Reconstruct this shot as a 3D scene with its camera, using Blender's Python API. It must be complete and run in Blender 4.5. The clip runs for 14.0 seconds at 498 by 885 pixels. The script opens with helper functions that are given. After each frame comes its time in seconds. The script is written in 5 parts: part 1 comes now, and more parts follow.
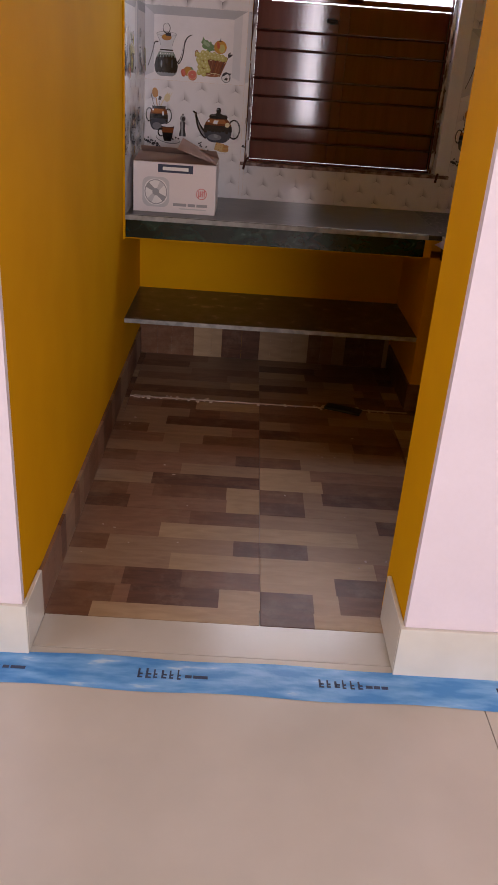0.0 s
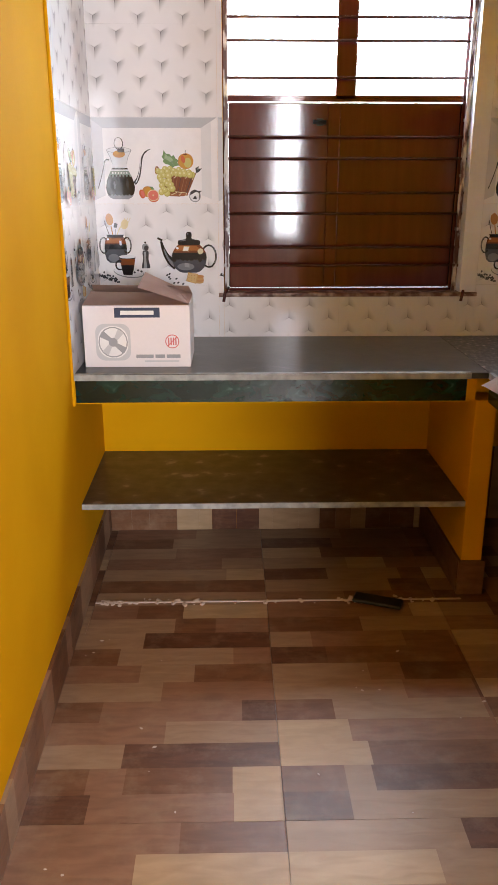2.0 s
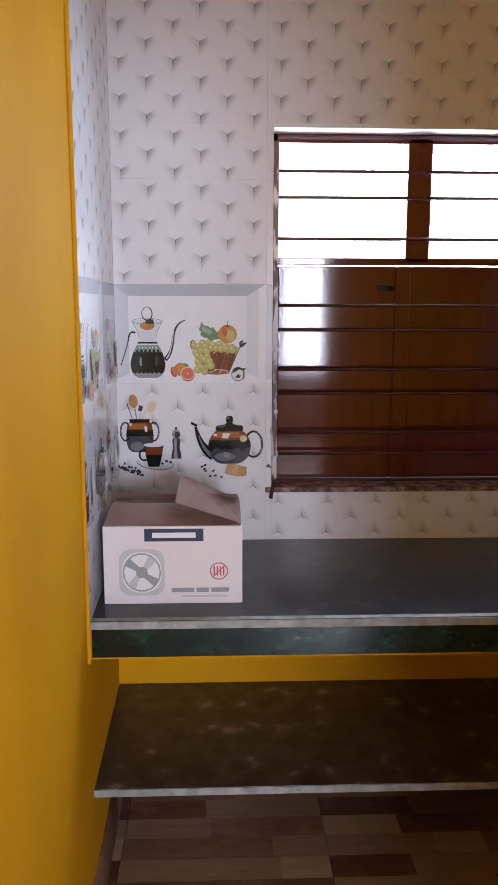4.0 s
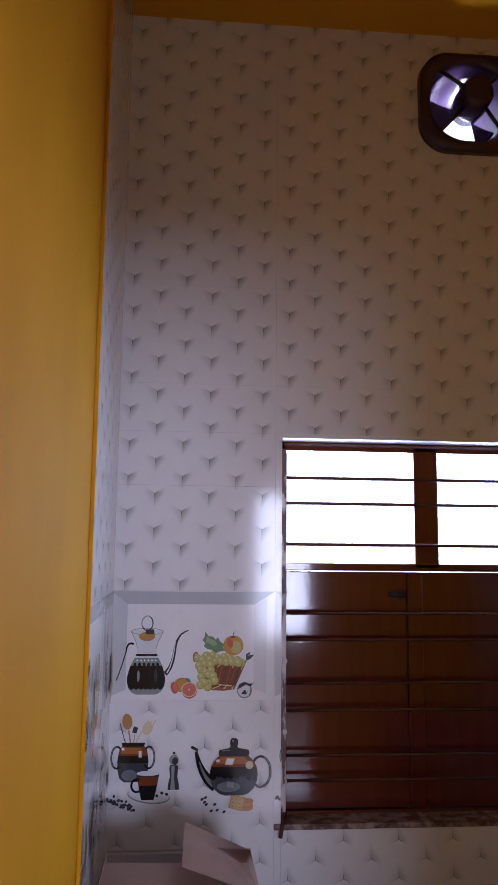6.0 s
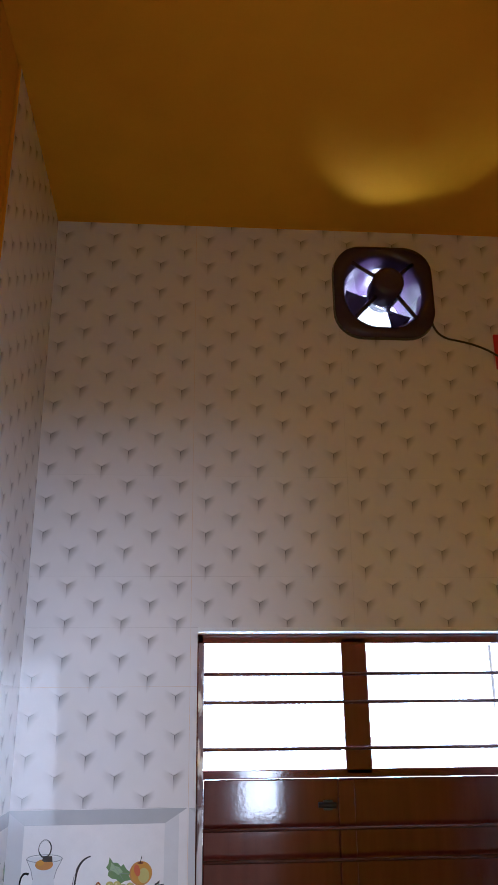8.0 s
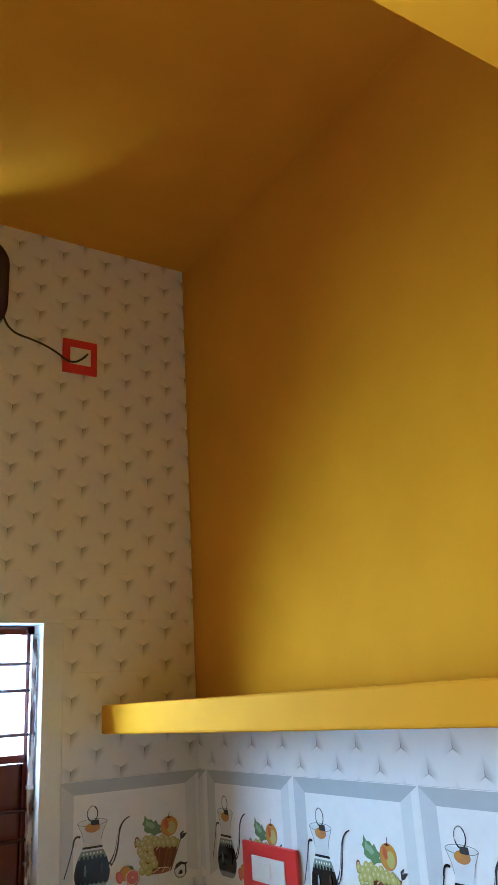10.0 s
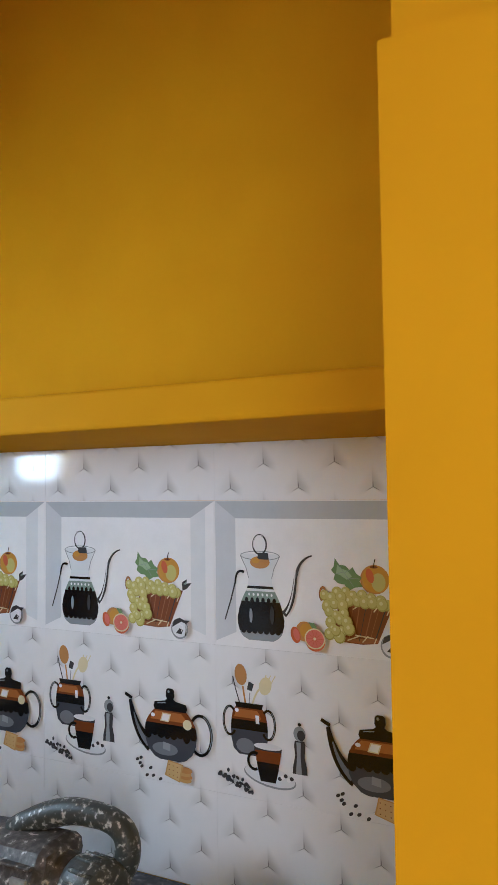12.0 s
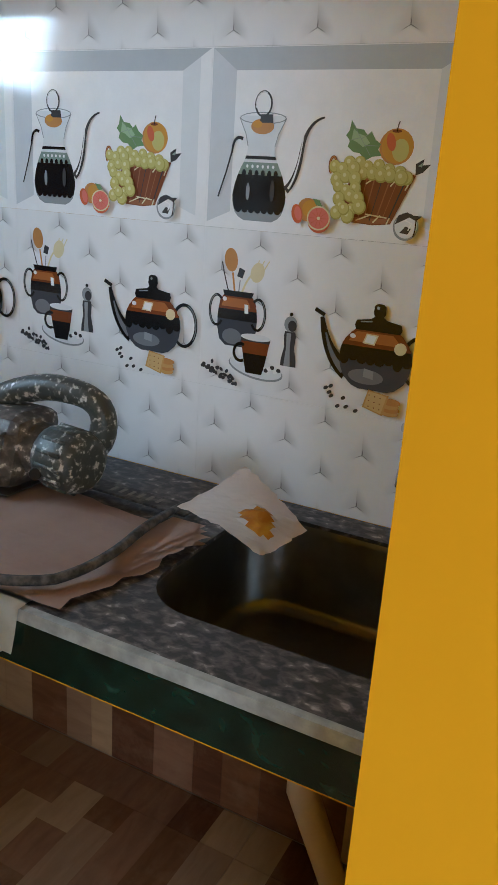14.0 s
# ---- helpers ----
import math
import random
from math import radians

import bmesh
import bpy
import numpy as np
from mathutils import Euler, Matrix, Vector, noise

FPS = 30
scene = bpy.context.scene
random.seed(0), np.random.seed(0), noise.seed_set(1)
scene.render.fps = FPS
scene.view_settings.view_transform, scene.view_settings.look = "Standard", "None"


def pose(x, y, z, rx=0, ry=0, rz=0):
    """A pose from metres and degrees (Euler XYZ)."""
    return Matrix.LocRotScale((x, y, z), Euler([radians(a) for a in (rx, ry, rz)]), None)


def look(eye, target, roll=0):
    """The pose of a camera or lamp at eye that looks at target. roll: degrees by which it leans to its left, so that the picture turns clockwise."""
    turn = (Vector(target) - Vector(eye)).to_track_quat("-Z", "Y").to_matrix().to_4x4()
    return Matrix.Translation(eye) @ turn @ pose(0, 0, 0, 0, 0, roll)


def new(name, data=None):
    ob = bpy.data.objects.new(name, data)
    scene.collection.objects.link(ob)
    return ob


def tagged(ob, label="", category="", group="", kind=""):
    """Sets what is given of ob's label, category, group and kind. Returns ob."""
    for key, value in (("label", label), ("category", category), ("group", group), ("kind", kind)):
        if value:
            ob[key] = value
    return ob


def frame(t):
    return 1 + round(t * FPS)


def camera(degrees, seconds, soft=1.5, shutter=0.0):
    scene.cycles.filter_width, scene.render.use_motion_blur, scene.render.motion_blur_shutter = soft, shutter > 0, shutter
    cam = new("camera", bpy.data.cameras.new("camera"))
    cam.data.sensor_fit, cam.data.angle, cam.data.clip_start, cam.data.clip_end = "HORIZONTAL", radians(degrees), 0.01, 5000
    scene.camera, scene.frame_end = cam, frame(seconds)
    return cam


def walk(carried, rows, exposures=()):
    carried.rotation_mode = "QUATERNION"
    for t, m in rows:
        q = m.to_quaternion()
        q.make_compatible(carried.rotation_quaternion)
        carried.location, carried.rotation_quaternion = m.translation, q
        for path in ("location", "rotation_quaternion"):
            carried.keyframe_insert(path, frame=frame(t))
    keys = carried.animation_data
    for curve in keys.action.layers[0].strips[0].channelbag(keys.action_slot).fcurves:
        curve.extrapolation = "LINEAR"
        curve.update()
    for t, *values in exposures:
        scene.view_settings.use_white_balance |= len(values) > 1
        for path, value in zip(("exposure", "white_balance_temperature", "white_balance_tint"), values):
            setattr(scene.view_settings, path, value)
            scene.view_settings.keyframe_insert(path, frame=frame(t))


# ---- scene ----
cam = camera(35.5, 14.0)
PATH = [
    (0, (0.505, -1.567, 1.399), (0.544, 0.235, 0.534), 4.2),
    (0.5, (0.608, -1.319, 1.371), (0.599, 0.479, 0.496), 0.5),
    (1, (0.635, -1.11, 1.387), (0.536, 0.71, 0.565), -0.5),
    (1.5, (0.546, -0.877, 1.425), (0.542, 0.975, 0.67), 0.5),
    (2, (0.495, -0.656, 1.391), (0.538, 1.242, 0.763), -0.0),
    (2.2, (0.525, -0.563, 1.406), (0.521, 1.351, 0.823), -0.7),
    (4.3, (0.287, 0.084, 1.589), (0.369, 2.059, 1.288), 0.1),
    (4.5, (0.289, 0.116, 1.602), (0.373, 2.098, 1.343), -0.0),
    (5, (0.232, 0.122, 1.645), (0.365, 2.115, 1.542), 0.4),
    (5.5, (0.201, 0.113, 1.705), (0.365, 2.105, 1.771), 0.8),
    (6, (0.168, 0.154, 1.744), (0.336, 2.127, 2.025), 0.6),
    (6.5, (0.187, 0.181, 1.81), (0.308, 2.13, 2.245), 0.3),
    (7, (0.196, 0.191, 1.861), (0.279, 2.11, 2.417), 0.3),
    (7.2, (0.238, 0.187, 1.872), (0.302, 2.1, 2.452), 0.4),
    (9.3, (0.625, 0.104, 1.832), (1.275, 1.852, 2.553), -3.0),
    (9.5, (0.633, 0.075, 1.822), (1.398, 1.782, 2.529), -3.0),
    (10, (0.643, 0.072, 1.826), (1.675, 1.664, 2.458), -3.4),
    (10.5, (0.592, 0.096, 1.834), (1.872, 1.544, 2.349), -3.4),
    (11, (0.427, 0.112, 1.728), (1.967, 1.307, 2.176), -2.2),
    (11.5, (0.436, 0.12, 1.675), (2.129, 1.129, 2.012), -1.3),
    (12, (0.466, 0.13, 1.657), (2.235, 1.055, 1.775), -0.7),
    (12.5, (0.5, 0.155, 1.587), (2.307, 1.009, 1.505), 1.0),
    (13, (0.484, 0.151, 1.537), (2.282, 0.976, 1.245), 2.3),
    (13.5, (0.582, 0.181, 1.468), (2.324, 1.013, 0.947), 3.2),
    (14, (0.609, 0.192, 1.402), (2.304, 1.049, 0.775), 3.7),
]
EXPOSURES = [(0, -1.15, 6700, 23), (0.7, -1.15, 7100, 30), (1.1, -0.5, 7800, 26), (1.5, 0.05, 6900, 12), (2.2, 0.25, 6400, 10), (4.3, -0.32, 5500, 13), (5, -0.6, 5300, 16), (6, -0.95, 5300, 22), (6.6, -1.0, 5400, 21), (7.2, -0.85, 5300, 17), (9.5, 0.25, 4600, -4), (10.3, 0.25, 4500, -6), (11, 0.1, 5000, 0), (12.2, -0.12, 5450, 2), (13.5, -0.17, 5250, -3), (14, -0.17, 5200, -4)]
walk(cam, [(t, look(e, g, r)) for t, e, g, r in PATH], EXPOSURES)

# ---- world and light ----
world = bpy.data.worlds.new("world")
scene.world = world
world.use_nodes = True
wn = world.node_tree
sky = wn.nodes.new("ShaderNodeTexSky")
sky.sky_type = "NISHITA"
sky.sun_disc = False
sky.sun_elevation, sky.sun_rotation = radians(48), radians(150)
wn.links.new(sky.outputs[0], wn.nodes["Background"].inputs[0])
wn.nodes["Background"].inputs[1].default_value = 0.1
sun = new("sun", bpy.data.lights.new("sun", "SUN"))
sun.data.energy, sun.data.angle, sun.data.color = 2.0, radians(1), (1, 0.96, 0.9)
sun.matrix_world = look((0, 0, 20), (6, -8, 0))


def opening_lamp(name, place, target, w, h, watts, colour, spread=180):
    ob = new(name, bpy.data.lights.new(name, "AREA"))
    ob.data.shape, ob.data.size, ob.data.size_y = "RECTANGLE", w, h
    ob.data.energy, ob.data.color, ob.data.spread = watts, colour, radians(spread)
    ob.matrix_world = look(place, target)
    return ob


opening_lamp("window_daylight", (0.94, 2.70, 1.88), (0.94, 0.7, 1.05), 0.98, 0.50, 54, (0.78, 0.89, 1.0), 155)
opening_lamp("fan_daylight", (1.08, 2.90, 2.92), (1.08, 2.3, 3.46), 0.34, 0.34, 40, (0.93, 0.88, 1.0))
opening_lamp("hall_window_daylight", (1.675, -4.28, 1.60), (1.30, 0, 1.2), 1.25, 1.6, 235, (0.95, 0.94, 1.0))
# added side fill that brightens the hall and right jamb, no known source
opening_lamp("hall_side_fill", (-2.28, -1.7, 1.25), (0, -1.7, 0.9), 1.5, 2.2, 102, (0.95, 0.94, 1.0))


# bright overcast sky beyond the window and the fan opening
backdrop = new("backdrop", bpy.data.meshes.new("backdrop"))
backdrop.data.from_pydata([(-9, 9, 0.6), (11, 9, 0.6), (11, 9, 12), (-9, 9, 12)], [], [(0, 1, 2, 3)])
glow = bpy.data.materials.new("overcast_sky_glow")
glow.use_nodes = True
em = glow.node_tree.nodes.new("ShaderNodeEmission")
em.inputs[0].default_value, em.inputs[1].default_value = (0.96, 0.96, 1.0, 1), 3.2
glow.node_tree.links.new(em.outputs[0], glow.node_tree.nodes["Material Output"].inputs[0])
backdrop.data.materials.append(glow)
tagged(backdrop, "bright white overcast sky beyond the window", "sky", kind="structure")


# ---- materials ----
def material(name, colour, rough=0.5, metal=0.0, vary=0.12, scale=6.0, fine=90.0, bump=0.1, spec=0.5, coat=0.0):
    m = bpy.data.materials.new(name)
    m.use_nodes = True
    nt = m.node_tree
    b = nt.nodes["Principled BSDF"]
    b.inputs["Roughness"].default_value = rough
    b.inputs["Metallic"].default_value = metal
    b.inputs["Specular IOR Level"].default_value = spec
    b.inputs["Coat Weight"].default_value = coat
    co = nt.nodes.new("ShaderNodeTexCoord")
    big, small = nt.nodes.new("ShaderNodeTexNoise"), nt.nodes.new("ShaderNodeTexNoise")
    big.inputs["Scale"].default_value, small.inputs["Scale"].default_value = scale, fine
    big.inputs["Detail"].default_value = 4
    for n in (big, small):
        nt.links.new(co.outputs["Object"], n.inputs["Vector"])
    add = nt.nodes.new("ShaderNodeMath")
    add.operation = "MULTIPLY_ADD"
    nt.links.new(small.outputs[0], add.inputs[0])
    add.inputs[1].default_value = 0.35
    nt.links.new(big.outputs[0], add.inputs[2])
    ramp = nt.nodes.new("ShaderNodeMapRange")
    ramp.inputs[1].default_value, ramp.inputs[2].default_value = 0.4, 0.95
    ramp.inputs[3].default_value, ramp.inputs[4].default_value = 1 - vary, 1 + vary
    nt.links.new(add.outputs[0], ramp.inputs[0])
    mul = nt.nodes.new("ShaderNodeVectorMath")
    mul.operation = "SCALE"
    mul.inputs[0].default_value = colour
    nt.links.new(ramp.outputs[0], mul.inputs["Scale"])
    nt.links.new(mul.outputs[0], b.inputs["Base Color"])
    if bump:
        bp = nt.nodes.new("ShaderNodeBump")
        bp.inputs["Strength"].default_value, bp.inputs["Distance"].default_value = bump, 0.002
        nt.links.new(small.outputs[0], bp.inputs["Height"])
        nt.links.new(bp.outputs[0], b.inputs["Normal"])
    return m


def two_tone(name, c1, c2, scale, lo, hi, rough, stretch=(1, 1, 1), detail=6.0, bump=0.1, c3=None, metal=0.0, distort=0.0, spec=0.5):
    m = material(name, c1, rough, metal, 0.1, scale, 80, bump, spec)
    nt = m.node_tree
    b = nt.nodes["Principled BSDF"]
    co, mp, nz = nt.nodes.new("ShaderNodeTexCoord"), nt.nodes.new("ShaderNodeMapping"), nt.nodes.new("ShaderNodeTexNoise")
    mp.inputs["Scale"].default_value = stretch
    nz.inputs["Scale"].default_value, nz.inputs["Detail"].default_value, nz.inputs["Distortion"].default_value = scale, detail, distort
    nt.links.new(co.outputs["Object"], mp.inputs[0])
    nt.links.new(mp.outputs[0], nz.inputs["Vector"])
    rp = nt.nodes.new("ShaderNodeValToRGB")
    rp.color_ramp.elements[0].position, rp.color_ramp.elements[1].position = lo, hi
    rp.color_ramp.elements[0].color, rp.color_ramp.elements[1].color = (*c1, 1), (*c2, 1)
    if c3:
        e = rp.color_ramp.elements.new(min(1.0, hi + 0.08))
        e.color = (*c3, 1)
    nt.links.new(nz.outputs[0], rp.inputs[0])
    nt.links.new(rp.outputs[0], b.inputs["Base Color"])
    return m


TW, TH = 0.48, 0.309   # wall tile, with its joint


def tile_material(flip):
    """White glazed tile printed with small three-armed creases on a quilted lattice."""
    m = bpy.data.materials.new("quilted_tile_glaze")
    m.use_nodes = True
    nt = m.node_tree
    b = nt.nodes["Principled BSDF"]
    way = -1.0 if flip else 1.0
    co, sep = nt.nodes.new("ShaderNodeTexCoord"), nt.nodes.new("ShaderNodeSeparateXYZ")
    nt.links.new(co.outputs["Object"], sep.inputs[0])

    def M(op, a, c=0.0, d=0.0):
        n = nt.nodes.new("ShaderNodeMath")
        n.operation = op
        for i, v in enumerate((a, c, d)):
            if isinstance(v, (int, float)):
                n.inputs[i].default_value = v
            else:
                nt.links.new(v, n.inputs[i])
        return n.outputs[0]

    def soft(v, a, c):
        n = nt.nodes.new("ShaderNodeMapRange")
        n.interpolation_type = "SMOOTHSTEP"
        n.inputs[1].default_value, n.inputs[2].default_value, n.inputs[3].default_value, n.inputs[4].default_value = a, c, 1.0, 0.0
        nt.links.new(v, n.inputs[0])
        return n.outputs[0]

    line, shade = None, None
    for off in (0.0, 0.5):
        dx = M("MULTIPLY", M("SUBTRACT", M("FRACT", M("MULTIPLY_ADD", sep.outputs[0], 3 / TW, off + 10.25)), 0.5), TW / 3)
        dz = M("MULTIPLY", M("SUBTRACT", M("FRACT", M("MULTIPLY_ADD", sep.outputs[2], 3 / TH, off + 10.25)), 0.5), way * TH / 3)
        ax = M("ABSOLUTE", dx)
        up = M("MULTIPLY", soft(ax, 0.0003, 0.0012), M("MULTIPLY", soft(dz, 0.004, 0.015), M("GREATER_THAN", dz, 0.0)))
        slant = M("ABSOLUTE", M("MULTIPLY", M("MULTIPLY_ADD", ax, 0.55, dz), 0.9))
        arms = M("MULTIPLY", soft(slant, 0.0003, 0.0012), soft(ax, 0.006, 0.018))
        one = M("MAXIMUM", up, arms)
        tri = M("ADD", M("MULTIPLY", M("ABSOLUTE", M("ADD", dx, 0.002)), 1 / 0.036), M("MULTIPLY", M("MAXIMUM", dz, 0.0), 1 / 0.050))
        side = M("MULTIPLY_ADD", M("GREATER_THAN", dx, -0.002), 0.6, 0.4)
        sh = M("MULTIPLY", M("MULTIPLY", side, soft(tri, 0.1, 1.0)), soft(M("MULTIPLY", M("MULTIPLY_ADD", ax, 0.55, dz), -1.0), -0.003, 0.006))
        line = one if line is None else M("MAXIMUM", line, one)
        shade = sh if shade is None else M("MAXIMUM", shade, sh)
    noise_t = nt.nodes.new("ShaderNodeTexNoise")
    noise_t.inputs["Scale"].default_value = 14
    nt.links.new(co.outputs["Object"], noise_t.inputs["Vector"])
    amount = M("ADD", M("MULTIPLY", line, 0.40 if flip else 0.48), M("ADD", M("MULTIPLY", shade, 0.52 if flip else 0.38), M("MULTIPLY", noise_t.outputs[0], 0.10)))
    mix = nt.nodes.new("ShaderNodeMix")
    mix.data_type = "RGBA"
    mix.clamp_factor = True
    nt.links.new(amount, mix.inputs[0])
    mix.inputs[6].default_value = (0.80, 0.80, 0.82, 1)
    mix.inputs[7].default_value = (0.10, 0.10, 0.11, 1)
    nt.links.new(mix.outputs[2], b.inputs["Base Color"])
    b.inputs["Roughness"].default_value = 0.09
    return m


YELLOW = two_tone("yellow_wall_paint", (0.625, 0.304, 0.002), (0.675, 0.340, 0.003), 3.0, 0.35, 0.65, 0.78, bump=0.15, spec=0.05)
WHITE = material("pale_pink_white_wall_paint", (0.78, 0.70, 0.75), 0.55, vary=0.03, bump=0.12)
# mid-tone for the unseen hall, picked to dim and warm its bounced light
WARM = two_tone("unseen_hall_bounce_beige", (0.46, 0.35, 0.23), (0.52, 0.40, 0.27), 3.0, 0.35, 0.65, 0.7, bump=0.1)
TILE, TILE_TURNED = tile_material(False), tile_material(True)
PLAIN = material("white_printed_glaze", (0.80, 0.80, 0.82), 0.09, vary=0.03, bump=0.0)
GROUT = material("grey_grout", (0.45, 0.44, 0.42), 0.85)
CREAM = two_tone("cream_vitrified_tile", (0.50, 0.465, 0.40), (0.58, 0.54, 0.47), 2.5, 0.35, 0.65, 0.24, bump=0.0)
CREAM_SKIRT = two_tone("cream_skirting_tile", (0.66, 0.64, 0.56), (0.74, 0.72, 0.64), 5, 0.35, 0.65, 0.15, bump=0.0)
TAPE = two_tone("blue_floor_film", (0.05, 0.28, 0.68), (0.20, 0.48, 0.85), 7, 0.4, 0.62, 0.3, stretch=(1, 4, 1), c3=(0.50, 0.70, 0.90), bump=0.3)
DARK_PRINT = material("dark_blue_print", (0.03, 0.05, 0.12), 0.5, bump=0.0)
BLACK_STONE = two_tone("black_stone_slab", (0.030, 0.026, 0.026), (0.070, 0.062, 0.060), 14, 0.4, 0.62, 0.34, c3=(0.2, 0.18, 0.17))
DUSTY_STONE = two_tone("dusty_black_stone_slab", (0.017, 0.017, 0.018), (0.120, 0.100, 0.096), 62, 0.45, 0.62, 0.38, c3=(0.40, 0.35, 0.33), detail=12, bump=0.4, stretch=(1, 0.65, 1), distort=0.4)
STONE_EDGE = two_tone("sawn_grey_stone_edge", (0.22, 0.23, 0.22), (0.40, 0.41, 0.40), 30, 0.35, 0.7, 0.6, bump=0.4)
# paler blotches put the worktop's uneven reflection into the stone colour
BACK_STONE = two_tone("black_stone_painted_reflection", (0.010, 0.011, 0.010), (0.034, 0.034, 0.031), 6, 0.42, 0.66, 0.28, c3=(0.085, 0.075, 0.068), detail=10, bump=0.15, distort=1.5)
GREEN = two_tone("dark_green_marble", (0.003, 0.011, 0.008), (0.009, 0.032, 0.022), 16, 0.40, 0.66, 0.2, stretch=(1, 1, 1.4), c3=(0.05, 0.10, 0.08), distort=1.2, detail=9, bump=0.05)
TIMBER = two_tone("red_brown_varnished_timber", (0.092, 0.014, 0.011), (0.115, 0.019, 0.014), 5, 0.3, 0.75, 0.075, stretch=(9, 9, 0.8), bump=0.05, spec=0.6)
ROD = material("maroon_painted_steel", (0.075, 0.022, 0.018), 0.25, vary=0.3, scale=40, bump=0.3)
PVC_DARK = material("dark_plum_fan_plastic", (0.045, 0.024, 0.060), 0.22, bump=0.0)
RED = material("red_plastic_plate", (0.62, 0.03, 0.03), 0.3, vary=0.05, bump=0.0)
WHITE_PL = material("white_plastic", (0.78, 0.76, 0.74), 0.3, vary=0.04, bump=0.0)
BLACK_PL = material("black_rubber", (0.015, 0.015, 0.016), 0.45, vary=0.25)
CARD_WHITE = material("white_printed_carton", (0.72, 0.68, 0.69), 0.55, vary=0.04, bump=0.1)
CARD = two_tone("brown_cardboard", (0.46, 0.31, 0.25), (0.58, 0.42, 0.35), 5, 0.35, 0.65, 0.8, bump=0.3)
PAPER = two_tone("crumpled_white_paper", (0.66, 0.56, 0.50), (0.74, 0.66, 0.61), 8, 0.35, 0.65, 0.8, bump=0.3)
STAIN = two_tone("orange_food_stain", (0.55, 0.20, 0.01), (0.68, 0.36, 0.03), 25, 0.4, 0.6, 0.35)
STEEL = two_tone("dull_stainless_steel", (0.10, 0.098, 0.095), (0.19, 0.18, 0.17), 5, 0.4, 0.6, 0.30, metal=0.9)
CHROME = material("chrome", (0.75, 0.75, 0.75), 0.08, 1.0, vary=0.02, bump=0.0)
TOOL = two_tone("dust_caked_grey_plastic", (0.05, 0.045, 0.042), (0.13, 0.115, 0.105), 60, 0.44, 0.60, 0.5, c3=(0.66, 0.62, 0.58), detail=8, bump=0.5)
CABLE = two_tone("dust_caked_black_cable", (0.02, 0.02, 0.021), (0.12, 0.11, 0.10), 55, 0.42, 0.66, 0.6, detail=8, bump=0.4)
FLECKED = two_tone("plaster_flecked_plastic", (0.045, 0.050, 0.045), (0.10, 0.10, 0.09), 85, 0.50, 0.57, 0.45, c3=(0.50, 0.49, 0.46), detail=7, bump=0.6)
PIPE_GREY = material("grey_print", (0.17, 0.15, 0.13), 0.6, bump=0.0)
PIPE = material("cream_plastic_pipe", (0.55, 0.47, 0.36), 0.4, vary=0.1)
DIRT = material("pale_plaster_crumbs", (0.55, 0.46, 0.40), 0.9)


def plank(name, dark, light):
    """Printed plank: streaked grain, worn pale blotches and a film of building dust."""
    m = two_tone(name, dark, light, 6, 0.32, 0.68, 0.36, stretch=(1.6, 7, 7), bump=0.05, spec=0.3, distort=0.6)
    nt = m.node_tree
    b = nt.nodes["Principled BSDF"]
    grain = b.inputs["Base Color"].links[0].from_socket
    co, cl = nt.nodes.new("ShaderNodeTexCoord"), nt.nodes.new("ShaderNodeTexNoise")
    cl.inputs["Scale"].default_value, cl.inputs["Detail"].default_value, cl.inputs["Roughness"].default_value = 9, 7, 0.7
    nt.links.new(co.outputs["Object"], cl.inputs["Vector"])
    r = nt.nodes.new("ShaderNodeMapRange")
    r.inputs[1].default_value, r.inputs[2].default_value, r.inputs[3].default_value, r.inputs[4].default_value = 0.48, 0.80, 0.0, 0.55
    nt.links.new(cl.outputs[0], r.inputs[0])
    mix = nt.nodes.new("ShaderNodeMix")
    mix.data_type = "RGBA"
    nt.links.new(r.outputs[0], mix.inputs[0])
    nt.links.new(grain, mix.inputs[6])
    mix.inputs[7].default_value = (0.32, 0.225, 0.145, 1)
    nt.links.new(mix.outputs[2], b.inputs["Base Color"])
    return m


PLANKS = [plank(n, a, c) for n, a, c in (
    ("dark_brown_plank_print", (0.086, 0.035, 0.018), (0.142, 0.061, 0.032)),
    ("mid_brown_plank_print", (0.198, 0.102, 0.060), (0.267, 0.143, 0.086)),
    ("light_tan_plank_print", (0.361, 0.246, 0.140), (0.447, 0.316, 0.188)),
    ("rust_plank_print", (0.138, 0.062, 0.030), (0.198, 0.094, 0.048)),
    ("grey_oak_plank_print", (0.267, 0.168, 0.102), (0.335, 0.221, 0.138)))]


# ---- mesh helpers ----
def part(name, bm, mats, parent=None, label=""):
    me = bpy.data.meshes.new(name)
    bmesh.ops.recalc_face_normals(bm, faces=bm.faces)
    bm.to_mesh(me)
    bm.free()
    for m in (mats if isinstance(mats, (list, tuple)) else [mats]):
        me.materials.append(m)
    ob = new(name, me)
    ob.parent = parent
    if label:
        ob["label"] = label
    return ob


def block(bm, x0, x1, y0, y1, z0, z1, bevel=0.0, mi=0):
    r = bmesh.ops.create_cube(bm, size=1)
    for v in r["verts"]:
        v.co = Vector(((x0 + x1) / 2 + v.co.x * (x1 - x0), (y0 + y1) / 2 + v.co.y * (y1 - y0), (z0 + z1) / 2 + v.co.z * (z1 - z0)))
    fs = list({f for v in r["verts"] for f in v.link_faces})
    if bevel:
        es = list({e for f in fs for e in f.edges})
        fs = fs + bmesh.ops.bevel(bm, geom=es, offset=bevel, segments=2, affect="EDGES", profile=0.5)["faces"]
    for f in fs:
        if f.is_valid:
            f.material_index = mi
    return bm


